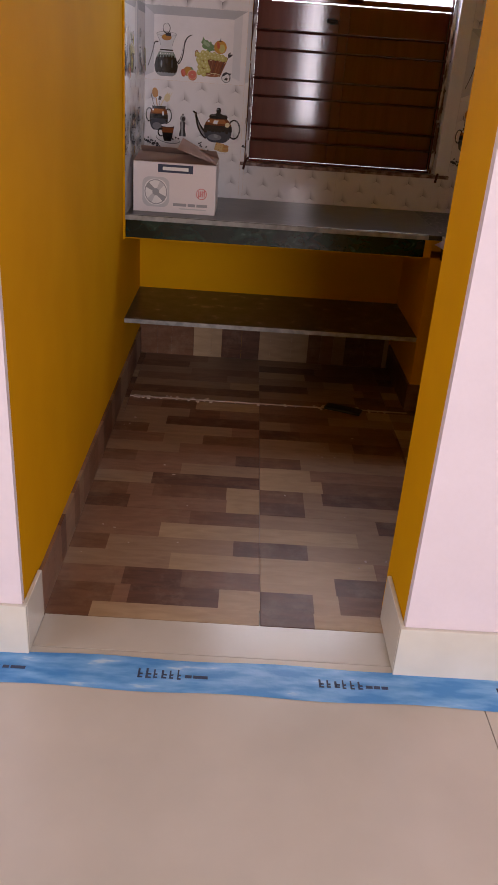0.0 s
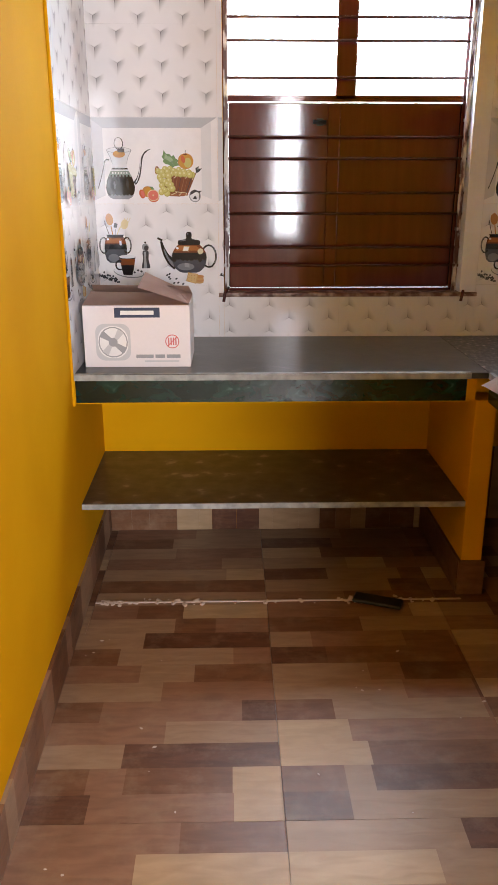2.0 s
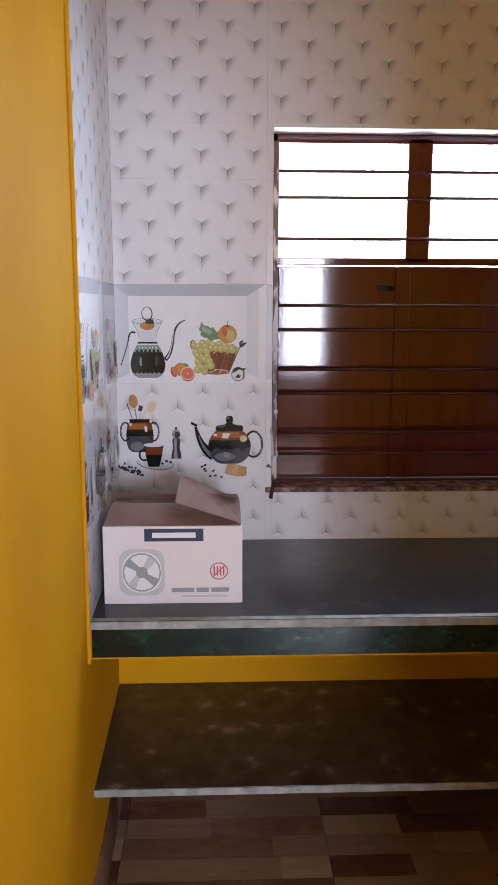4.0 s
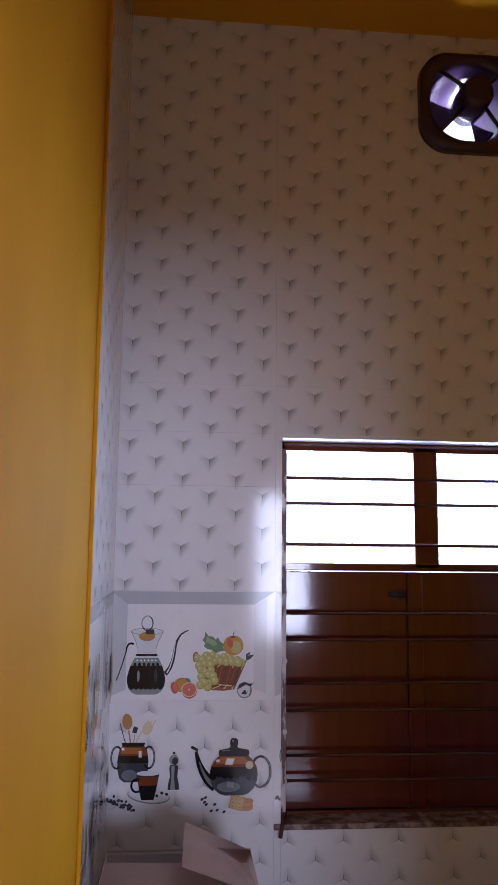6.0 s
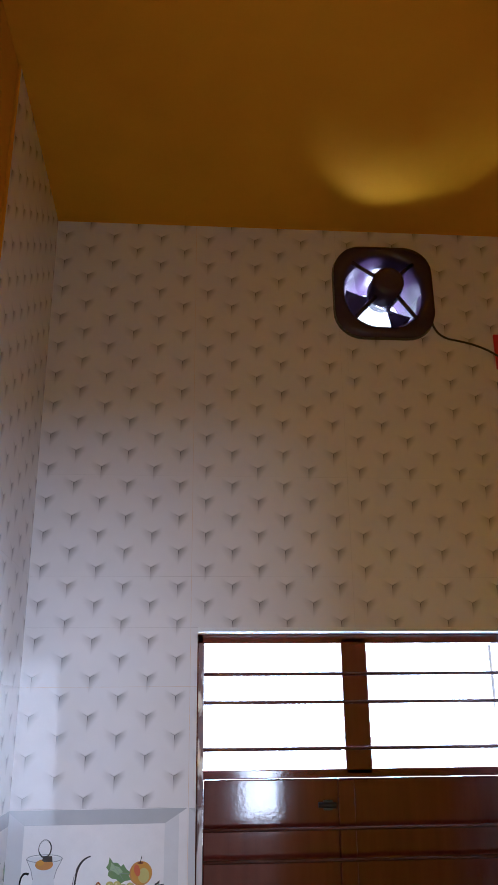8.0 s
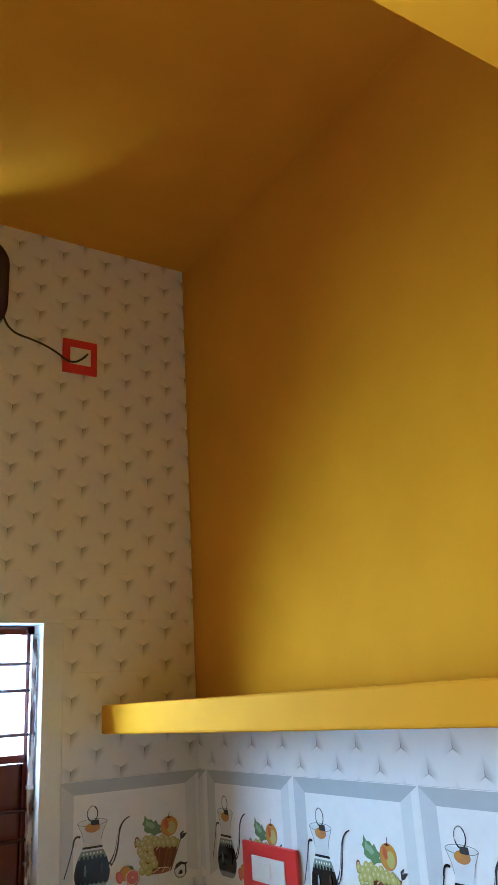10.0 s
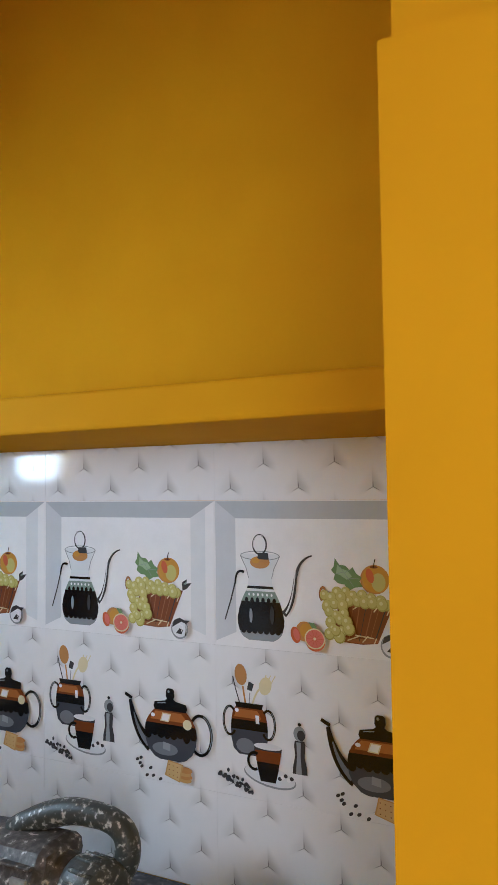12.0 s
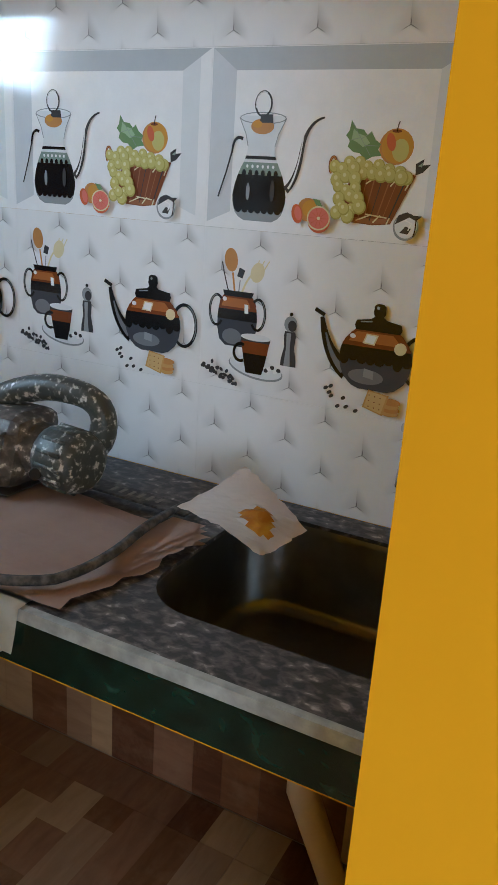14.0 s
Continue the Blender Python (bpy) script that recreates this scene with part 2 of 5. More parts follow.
def slab(name, x0, x1, y0, y1, z0, z1, mat, parent=None, bevel=0.002, label=""):
    return part(name, block(bmesh.new(), x0, x1, y0, y1, z0, z1, bevel), mat, parent, label)


def tube(bm, pts, radius, sides=8, mi=0):
    """A round bar along a line of points; radius may be one number or one for each point."""
    pts = [Vector(p) for p in pts]
    rings = []
    for i, p in enumerate(pts):
        d = (pts[min(i + 1, len(pts) - 1)] - pts[max(i - 1, 0)]).normalized()
        a = d.orthogonal().normalized() if i == 0 else (rings[-1][1] - d * rings[-1][1].dot(d)).normalized()
        c = d.cross(a)
        r = radius[i] if isinstance(radius, (list, tuple)) else radius
        rings.append(([bm.verts.new(p + r * (math.cos(t) * a + math.sin(t) * c)) for t in (2 * math.pi * k / sides for k in range(sides))], a))
    for (r0, _), (r1, _) in zip(rings, rings[1:]):
        for k in range(sides):
            f = bm.faces.new((r0[k], r0[(k + 1) % sides], r1[(k + 1) % sides], r1[k]))
            f.smooth, f.material_index = True, mi
    for r, _ in (rings[0], rings[-1]):
        bm.faces.new(r).material_index = mi
    return bm


def bend(p0, p1, p2, n=10):
    p0, p1, p2 = Vector(p0), Vector(p1), Vector(p2)
    return [(1 - t) ** 2 * p0 + 2 * t * (1 - t) * p1 + t * t * p2 for t in (i / n for i in range(n + 1))]


def rounded(cx, cy, hx, hy, r, n=8):
    """A closed loop round a rectangle with round corners."""
    out = []
    for k, (sx, sy) in enumerate(((1, 1), (-1, 1), (-1, -1), (1, -1))):
        for i in range(n + 1):
            t = math.pi / 2 * (k + i / n)
            out.append((cx + sx * (hx - r) + r * math.cos(t), cy + sy * (hy - r) + r * math.sin(t)))
    return out


def thing(name, label, category, group=""):
    return tagged(new(name), label, category, group)


# ---- the shell ----
XR, YB, ZC, YF, YH = 1.938, 2.48, 3.46, 0.29, 0.035   # right wall, back wall, ceiling, kitchen and hall faces of the front wall


def wall(name, blocks, mat, label):
    bm = bmesh.new()
    for b in blocks:
        block(bm, *b)
    return tagged(part(name, bm, mat), label, "wall", kind="structure")


T = 0.23
WX0, WX1, WZ0, WZ1 = 0.467, 1.474, 0.98, 2.092
FX, FZ, FH = 1.082, 3.212, 0.132
wall_back = wall("wall_back", [
    (-T, WX0, YB, YB + T, -0.1, ZC), (WX1, XR + T, YB, YB + T, -0.1, ZC), (WX0, WX1, YB, YB + T, -0.1, WZ0),
    (WX0, FX - FH, YB, YB + T, WZ1, ZC), (FX + FH, WX1, YB, YB + T, WZ1, ZC), (FX - FH, FX + FH, YB, YB + T, WZ1, FZ - FH), (FX - FH, FX + FH, YB, YB + T, FZ + FH, ZC)],
    YELLOW, "yellow painted back wall with a window and printed white tiles")
LEAN = math.degrees(math.atan(0.030 / (YB - YH)))   # the left-hand wall is slightly out of square
LEFT = Matrix.Translation((0, YH, 0)) @ pose(0, 0, 0, 0, 0, LEAN) @ Matrix.Translation((0, -YH, 0))
wall_left = wall("wall_left", [(-T, 0, YH, YB, -0.1, ZC)], YELLOW, "yellow painted wall with a tiled strip over the counter")
for v in wall_left.data.vertices:
    if v.co.x > -0.1 and v.co.y > 1:
        v.co.x -= 0.030
wall_right = wall("wall_right", [(XR, XR + T, YH + 0.005, YB, -0.1, ZC)], YELLOW, "yellow painted wall tiled with printed kettles and fruit")
wall_front = wall("wall_front", [(0.97, XR, YH + 0.006, YF, -0.1, 1.965), (1.005, XR, YH + 0.006, YF, 1.965, 2.165), (0, XR, YH + 0.006, YF, 2.165, ZC)], YELLOW, "yellow painted wall with an open doorway and lintel")
ceiling = wall("ceiling", [(-T, XR + T, YH, YB + T, ZC, ZC + 0.15)], YELLOW, "yellow painted kitchen ceiling")
wall_hall = wall("wall_hall", [(0.97, 3.2, YH - 0.02, YH + 0.006, -0.1, 3.4), (-2.3, 0.0, YH - 0.02, YH - 0.001, -0.1, 3.4), (0.0, 0.97, YH - 0.02, YH + 0.006, 2.165, 3.4)], WHITE, "pale pinkish white painted hall wall beside the doorway")
# unseen hall surfaces, added to close the room and tint light entering the kitchen
wall_hall_far_unseen = wall("wall_hall_far_unseen", [(-2.5, 1.05, -4.4, -4.2, -0.1, 3.4), (2.3, 3.4, -4.4, -4.2, -0.1, 3.4), (1.05, 2.3, -4.4, -4.2, -0.1, 0.8), (1.05, 2.3, -4.4, -4.2, 2.4, 3.4)], WARM, "unseen beige hall wall shaping bounced light, with a bright window opening")
# unseen wall; its opening is added only to let the side fill in
wall_hall_west_unseen = wall("wall_hall_west_unseen", [(-2.5, -2.3, -4.2, -2.45, -0.1, 3.4), (-2.5, -2.3, -0.95, YH, -0.1, 3.4), (-2.5, -2.3, -2.45, -0.95, 2.4, 3.4)], WARM, "unseen warm beige hall wall with an opening added for fill light")
wall_hall_east_unseen = wall("wall_hall_east_unseen", [(3.2, 3.4, -4.2, YH, -0.1, 3.4)], WARM, "unseen beige hall wall shaping bounced light")
ceiling_hall_unseen = wall("ceiling_hall_unseen", [(-2.5, 3.4, -4.4, YH - 0.02, 3.4, 3.55)], WARM, "unseen beige hall ceiling shaping bounced light")

floor_hall = tagged(slab("floor_hall", -2.5, 3.4, -4.4, YH + 0.14, -0.12, -0.012, GROUT), "cream vitrified tile hall floor", "floor", kind="structure")
floor_kitchen = tagged(slab("floor_kitchen", -0.05, XR, 0.172, YB, -0.12, -0.010, GROUT, bevel=0), "wood-plank patterned ceramic kitchen floor", "floor", kind="structure")
threshold = tagged(slab("threshold_tile", 0.012, 0.966, YH + 0.002, 0.170, -0.011, 0.0, CREAM, bevel=0.001), "cream tile strip across the doorway threshold", "threshold", kind="structure")
for i in range(-2, 3):
    for j in range(0, 4):
        x0, y1 = 1.202 * i - 0.03, YH - 1.202 * j
        slab("floor_tile", x0, x0 + 1.2, y1 - 1.2, y1, -0.0115, 0.0, CREAM, floor_hall, bevel=0.001)

# cream skirting on the hall walls and round the jambs
skirt = tagged(new("baseboard_doorway"), "cream glazed skirting tiles round the doorway", "skirting", kind="structure")
slab("skirting_tile", -0.55, 0.012, YH - 0.032, YH - 0.0205, 0, 0.15, CREAM_SKIRT, skirt)
slab("skirting_tile", 0.957, 1.30, YH - 0.032, YH - 0.0205, 0, 0.15, CREAM_SKIRT, skirt)
slab("skirting_tile", 1.303, 1.90, YH - 0.032, YH - 0.0205, 0, 0.15, CREAM_SKIRT, skirt)
slab("skirting_tile", 0.957, 0.9695, YH - 0.02, 0.235, 0, 0.15, CREAM_SKIRT, skirt)
slab("skirting_tile", 0.0005, 0.012, YH - 0.02, 0.165, 0, 0.15, CREAM_SKIRT, skirt)

# blue protective film with printed marks drawn as plain bars
film_strip = thing("floor_film", "blue printed protective film taped across the floor before the doorway", "film")
bm = bmesh.new()
nx = 80
rows = [[bm.verts.new((-2.2 + 5.3 * i / nx, y + 0.004 * math.sin(i * 0.9 + y * 40), 0.0015 + 0.0012 * abs(math.sin(i * 1.7 + k * 2.0)) * (k in (1, 2)))) for i in range(nx + 1)] for k, y in enumerate((-0.105, -0.055, -0.045, 0.012))]
for r0, r1 in zip(rows, rows[1:]):
    for i in range(nx):
        bm.faces.new((r0[i], r0[i + 1], r1[i + 1], r1[i])).smooth = True
part("film", bm, TAPE, film_strip)
rnd = random.Random(4)
for x in (-0.16, 0.30, 0.76, 1.22):
    bm = bmesh.new()
    for k in range(9):
        w, h = rnd.uniform(0.009, 0.015), rnd.uniform(0.022, 0.036)
        if k > 5:
            w, h = rnd.uniform(0.014, 0.022), 0.010
        xx = x + 0.020 * k
        block(bm, xx, xx + w * 0.4, -0.052 - h * 0.3, -0.052 + h * 0.7, 0.0030, 0.0036)
        block(bm, xx + w * 0.4, xx + w, -0.052 - h * 0.3, -0.047 - h * 0.3, 0.0030, 0.0036)
        block(bm, xx + w * 0.4, xx + w, -0.050, -0.045, 0.0030, 0.0036)
    part("printed_mark", bm, DARK_PRINT, film_strip, "row of dark blue printed bars")

# ---- window ----
window_1 = tagged(new("window_1"), "red-brown timber window with closed shutters and steel bars", "window", kind="structure")
bm = bmesh.new()
YW = 2.555
for b in ((WX0, WX0 + 0.021, WZ0, WZ1), (WX1 - 0.090, WX1 - 0.066, WZ0, WZ1), (WX0, WX1 - 0.066, WZ1 - 0.028, WZ1), (WX0, WX1 - 0.066, WZ0, WZ0 + 0.012), (WX0, WX1 - 0.066, 1.692, 1.716), (0.897, 0.974, 1.70, WZ1 - 0.01)):
    block(bm, b[0], b[1], YW, YW + 0.07, b[2], b[3], 0.003)
part("window_frame", bm, TIMBER, window_1)
slab("window_sill", WX0 - 0.02, WX1 + 0.005, YB - 0.014, YW + 0.06, WZ0 - 0.012, WZ0 + 0.004, two_tone("chipped_timber_sill", (0.10, 0.04, 0.03), (0.36, 0.28, 0.24), 30, 0.42, 0.62, 0.6, bump=0.4), window_1, 0.003)
bm = bmesh.new()
block(bm, WX1 - 0.065, WX1 - 0.001, YB - 0.008, YB + T, WZ0 + 0.005, WZ1 - 0.002)
block(bm, WX0, WX1 - 0.001, YB - 0.008, YW - 0.002, WZ1 - 0.001, WZ1 + 0.011)
part("reveal_plaster", bm, material("white_reveal_plaster", (0.74, 0.76, 0.78), 0.6, vary=0.06), window_1)
for x0, x1 in ((WX0 + 0.022, 0.8738), (0.8742, WX1 - 0.091)):
    leaf = slab("shutter", x0, x1, YW + 0.012, YW + 0.045, WZ0 + 0.014, 1.690, TIMBER, window_1, 0.004)
    left_leaf = x0 < 0.6
    if not left_leaf:
        slab("cover_strip", x0 - 0.004, x0 + 0.045, YW - 0.002, YW + 0.0118, WZ0 + 0.016, 1.688, TIMBER, leaf, 0.004)
    if left_leaf:
        bm = tube(bmesh.new(), [(x0 + 0.325, YW + 0.006, 1.622), (x0 + 0.375, YW + 0.006, 1.620)], 0.008)
        block(bm, x0 + 0.34, x0 + 0.365, YW + 0.004, YW + 0.0118, 1.608, 1.634, 0.001)
        part("tower_bolt", bm, BLACK_PL, leaf, "black steel sliding bolt")
for z in (1.975, 1.897, 1.772, 1.566, 1.488, 1.362, 1.284, 1.156, 1.086):
    bm = tube(bmesh.new(), [(WX0 + 0.004, YB + 0.045, z), (WX1 - 0.066, YB + 0.045, z)], 0.0052, 8)
    part("grille_bar", bm, ROD, window_1)
for x in (WX0 + 0.012, WX1 - 0.077):
    bm = block(bmesh.new(), x - 0.008, x + 0.008, YB + 0.037, YB + 0.052, WZ0 + 0.005, WZ1 - 0.03, 0.001)
    for z in (1.62, 1.42, 1.22, 1.08):
        block(bm, x - 0.011, x + 0.011, YB + 0.034, YB + 0.054, z, z + 0.012, 0.001)
    part("grille_upright", bm, two_tone("chipped_white_and_maroon_steel", (0.09, 0.03, 0.025), (0.62, 0.60, 0.60), 45, 0.45, 0.55, 0.4, stretch=(1, 1, 0.25)), window_1)
for x in (WX0 - 0.002, WX1 - 0.06):
    bm = tube(bmesh.new(), [(x, YB - 0.018, WZ0 - 0.03), (x + 0.006, YB - 0.016, WZ0 + 0.006), (x + 0.02, YB + 0.03, WZ0 + 0.02)], 0.006)
    part("grille_anchor", bm, ROD, window_1)

# ---- built-in counter, shelf, loft ----
ZT = 0.808
loft = tagged(slab("loft_shelf", 1.60, XR, YF, YB, 1.757, 1.842, YELLOW, bevel=0.006), "thick yellow painted loft slab along the tiled wall", "shelf", kind="structure")
for v in loft.data.vertices:   # the front lower edge rises a little towards the doorway
    if v.co.z < 1.80 and v.co.x < 1.7:
        v.co.z += 0.018 * (YB - v.co.y) / (YB - YF)
pier = tagged(new("counter_pier"), "yellow painted masonry pier under the counter", "pier", kind="structure")
YC = 1.812   # front of the counter along the window wall
slab("pier_body", 1.302, 1.375, YC, YB, 0.0, 0.715, YELLOW, pier, 0.004)
slab("skirting_tile", 1.292, 1.385, YC - 0.011, YC - 0.0005, 0, 0.13, PLANKS[3], pier, 0.001)
slab("skirting_tile", 1.291, 1.3015, YC + 0.001, YB - 0.02, 0, 0.13, PLANKS[0], pier, 0.001)

counter = tagged(new("kitchen_counter"), "black stone L-shaped worktop with a dark green marble front", "worktop")
slab("back_slab", -0.045, 1.339, YC + 0.004, YB, ZT - 0.020, ZT, BACK_STONE, counter, 0.002, "dark stone slab with blotchy reflections painted as paler patches")
slab("slab_edge", -0.03, 1.28, YC, YC + 0.0035, ZT - 0.020, ZT - 0.001, STONE_EDGE, counter, 0)
slab("slab_margin", -0.03, 1.28, YC + 0.0042, YC + 0.022, ZT + 0.0003, ZT + 0.0012, STONE_EDGE, counter, 0)
slab("green_front", -0.014, 1.268, YC + 0.003, YC + 0.021, ZT - 0.094, ZT - 0.0205, GREEN, counter, 0.001)
slab("paint_smear", -0.03, -0.0145, YC + 0.002, YC + 0.022, ZT - 0.096, ZT - 0.0205, YELLOW, counter, 0.001)
slab("paint_smear", 1.2685, 1.30, YC + 0.006, YC + 0.025, ZT - 0.094, ZT - 0.0205, YELLOW, counter, 0.001)
slab("paint_line", -0.03, 1.28, YC + 0.004, YC + 0.025, ZT - 0.098, ZT - 0.0945, YELLOW, counter, 0)
slab("back_lining", -0.045, 1.3015, 2.386, YB, 0.0, ZT - 0.0705, YELLOW, pier, 0)
slab("under_slab", -0.045, 1.339, YC + 0.026, YB, ZT - 0.07, ZT - 0.0205, YELLOW, counter, 0)
# right-hand slab with the sink cut out of it
SX, SY, SHX, SHY = 1.658, 0.553, 0.203, 0.250
hole = rounded(SX, SY, SHX, SHY, 0.10)
X0, X1, Y0, Y1 = 1.340, XR - 0.008, YF + 0.001, 0.92


def to_rim(p):
    dx, dy = p[0] - SX, p[1] - SY
    k = min(((X1 - SX) if dx > 0 else (X0 - SX)) / dx if abs(dx) > 1e-6 else 9e9, ((Y1 - SY) if dy > 0 else (Y0 - SY)) / dy if abs(dy) > 1e-6 else 9e9)
    return (SX + dx * k, SY + dy * k)


bm = bmesh.new()
levels = []
for z in (ZT, ZT - 0.02):
    levels.append(([bm.verts.new((*p, z)) for p in hole], [bm.verts.new((*to_rim(p), z)) for p in hole]))
n = len(hole)
for i in range(n):
    j = (i + 1) % n
    (a0, b0), (a1, b1) = levels
    bm.faces.new((a0[i], a0[j], b0[j], b0[i]))
    bm.faces.new((a1[i], b1[i], b1[j], a1[j]))
    bm.faces.new((a0[i], a1[i], a1[j], a0[j]))
    bm.faces.new((b0[i], b0[j], b1[j], b1[i]))
part("sink_slab", bm, DUSTY_STONE, counter, "dusty stained black stone slab round the sink")
for cx, cy in ((X0, Y0), (X1, Y0), (X0, Y1), (X1, Y1)):
    bm = bmesh.new()
    c = min(hole, key=lambda p: (to_rim(p)[0] - cx) ** 2 + (to_rim(p)[1] - cy) ** 2)
    r0 = [to_rim(p) for p in hole if abs(to_rim(p)[0] - cx) < 0.16 and abs(to_rim(p)[1] - cy) < 1e-5]
    r1 = [to_rim(p) for p in hole if abs(to_rim(p)[1] - cy) < 0.2 and abs(to_rim(p)[0] - cx) < 1e-5]
    if r0 and r1:
        a = min(r0, key=lambda p: abs(p[0] - cx))
        b = min(r1, key=lambda p: abs(p[1] - cy))
        top = [bm.verts.new((q[0], q[1], ZT)) for q in (a, (cx, cy), b)]
        low = [bm.verts.new((q[0], q[1], ZT - 0.02)) for q in (a, (cx, cy), b)]
        bm.faces.new(top)
        bm.faces.new(low)
        for k in range(3):
            bm.faces.new((top[k], top[(k + 1) % 3], low[(k + 1) % 3], low[k]))
        part("slab_corner", bm, DUSTY_STONE, counter)
    else:
        bm.free()
slab("side_slab", 1.340, XR - 0.008, 0.9205, YB, ZT - 0.020, ZT, DUSTY_STONE, counter, 0.001)
slab("slab_edge", 1.3365, 1.3395, YF, YC, ZT - 0.020, ZT + 0.0011, STONE_EDGE, counter, 0)
slab("slab_margin", 1.3396, 1.350, YF, YC, ZT + 0.0003, ZT + 0.0012, STONE_EDGE, counter, 0)
slab("green_front", 1.341, 1.358, YF, YC, ZT - 0.098, ZT - 0.0205, GREEN, counter, 0.001)
slab("paint_line", 1.342, 1.36, YF, YC, ZT - 0.1005, ZT - 0.0985, YELLOW, counter, 0)

lower_shelf = thing("under_counter_shelf", "black stone shelf with a pale sawn edge under the counter", "shelf")
slab("shelf_slab", -0.045, 1.3015, YC + 0.0115, 2.3855, 0.332, 0.352, BLACK_STONE, lower_shelf, 0.001)
slab("shelf_edge", -0.028, 1.3015, YC + 0.008, YC + 0.011, 0.332, 0.351, STONE_EDGE, lower_shelf, 0)

sink = thing("kitchen_sink", "dull stainless steel undermount sink bowl in the stone worktop", "sink")
bm = bmesh.new()
loops = []
for z, d, r in ((ZT - 0.004, -0.001, 0.10), (ZT - 0.02, 0.004, 0.10), (ZT - 0.165, 0.010, 0.095), (ZT - 0.182, 0.020, 0.09), (ZT - 0.186, 0.034, 0.08)):
    loops.append([bm.verts.new((*p, z)) for p in rounded(SX, SY, SHX - d, SHY - d, r)])
for l0, l1 in zip(loops, loops[1:]):
    for i in range(n):
        bm.faces.new((l0[i], l0[(i + 1) % n], l1[(i + 1) % n], l1[i])).smooth = True
bm.faces.new(loops[-1])
part("bowl", bm, STEEL, sink)
bm = bmesh.new()
bmesh.ops.create_cone(bm, cap_ends=True, segments=20, radius1=0.042, radius2=0.038, depth=0.006, matrix=pose(SX, SY, ZT - 0.186))
part("drain", bm, CHROME, sink, "round chrome waste grid")
drain_pipe = thing("drain_pipe", "cream plastic waste pipe under the sink", "pipe")
part("pipe", tube(bmesh.new(), [(1.66, 0.58, ZT - 0.195), (1.66, 0.58, 0.55), (1.66, 0.575, 0.40), (1.74, 0.53, 0.16), (1.79, 0.50, 0.0)], 0.028, 14), PIPE, drain_pipe)
part("collar", tube(bmesh.new(), [(1.66, 0.58, ZT - 0.2), (1.66, 0.58, ZT - 0.26)], 0.036, 14), PIPE, drain_pipe)
tap = thing("wall_tap", "chrome wall tap above the sink", "tap")
part("flange", tube(bmesh.new(), [(XR - 0.0095, 0.510, 0.985), (XR - 0.016, 0.510, 0.985)], 0.026, 16), CHROME, tap)
part("spout", tube(bmesh.new(), [(XR - 0.012, 0.510, 0.985), (XR - 0.07, 0.510, 0.985), *bend((XR - 0.07, 0.510, 0.985), (XR - 0.13, 0.510, 0.99), (XR - 0.13, 0.510, 0.94), 6)], 0.011, 12), CHROME, tap)
part("handle", tube(bmesh.new(), [(XR - 0.05, 0.510, 0.985), (XR - 0.05, 0.513, 1.02), (XR - 0.07, 0.535, 1.025)], 0.008, 10), CHROME, tap)


# ---- extractor fan, sockets, ceiling rose ----
fan = thing("exhaust_fan", "dark plum plastic exhaust fan set high in the tiled wall", "exhaust fan")
bm = bmesh.new()
ring = []
for hx, r, y in ((0.140, 0.09, YB - 0.0065), (0.172, 0.098, YB - 0.0065), (0.167, 0.094, YB - 0.038), (0.142, 0.12, YB - 0.042), (0.131, 0.129, YB - 0.010), (0.131, 0.129, YB + 0.228)):
    ring.append([bm.verts.new((v[0], y, v[1])) for v in rounded(FX, FZ, hx, hx, min(r, hx - 0.001))])
for l0, l1 in zip(ring, ring[1:]):
    for i in range(n):
        bm.faces.new((l0[i], l0[(i + 1) % n], l1[(i + 1) % n], l1[i])).smooth = True
part("frame", bm, PVC_DARK, fan)
for k in range(4):
    a = radians(45 + 90 * k)
    bm = tube(bmesh.new(), [(FX + 0.160 * math.cos(a), YB - 0.03, FZ + 0.160 * math.sin(a)), (FX + 0.045 * math.cos(a), YB - 0.062, FZ + 0.045 * math.sin(a))], 0.007, 8)
    part("strut", bm, PVC_DARK, fan)
part("motor", tube(bmesh.new(), [(FX, YB - 0.108, FZ), (FX, YB - 0.104, FZ), (FX, YB - 0.092, FZ), (FX, YB - 0.02, FZ), (FX, YB + 0.03, FZ)], [0.034, 0.046, 0.053, 0.056, 0.05], 28), PVC_DARK, fan)
for k in range(3):
    a0 = radians(70 + 120 * k)
    bm = bmesh.new()
    g = []
    for i in range(7):
        t = i / 6
        row = []
        for s in range(6):
            r = 0.04 + 0.082 * s / 5
            a = a0 + (t - 0.5) * radians(46) * (0.75 + 0.35 * s / 5)
            row.append(bm.verts.new((FX + r * math.cos(a), YB + 0.04 + 0.03 * (t - 0.5), FZ + r * math.sin(a))))
        g.append(row)
    for i in range(6):
        for s in range(5):
            bm.faces.new((g[i][s], g[i + 1][s], g[i + 1][s + 1], g[i][s + 1])).smooth = True
    bmesh.ops.solidify(bm, geom=bm.faces[:], thickness=0.003)
    part("blade", bm, PVC_DARK, fan)


def socket(x0, x1, z0, z1, m, label, name="wall_socket"):
    ob = thing(name, label, "socket")
    ob.matrix_world = m
    w, h = x1 - x0, z1 - z0
    slab("plate", -w / 2, w / 2, -0.011, 0, -h / 2, h / 2, RED, ob, 0.003)
    slab("switch_insert", -w * 0.30, w * 0.30, -0.015, -0.0112, -h * 0.25, h * 0.25, WHITE_PL, ob, 0.002)
    slab("rocker", -w * 0.10, w * 0.06, -0.018, -0.0152, -h * 0.15, h * 0.15, WHITE_PL, ob, 0.001)
    return ob


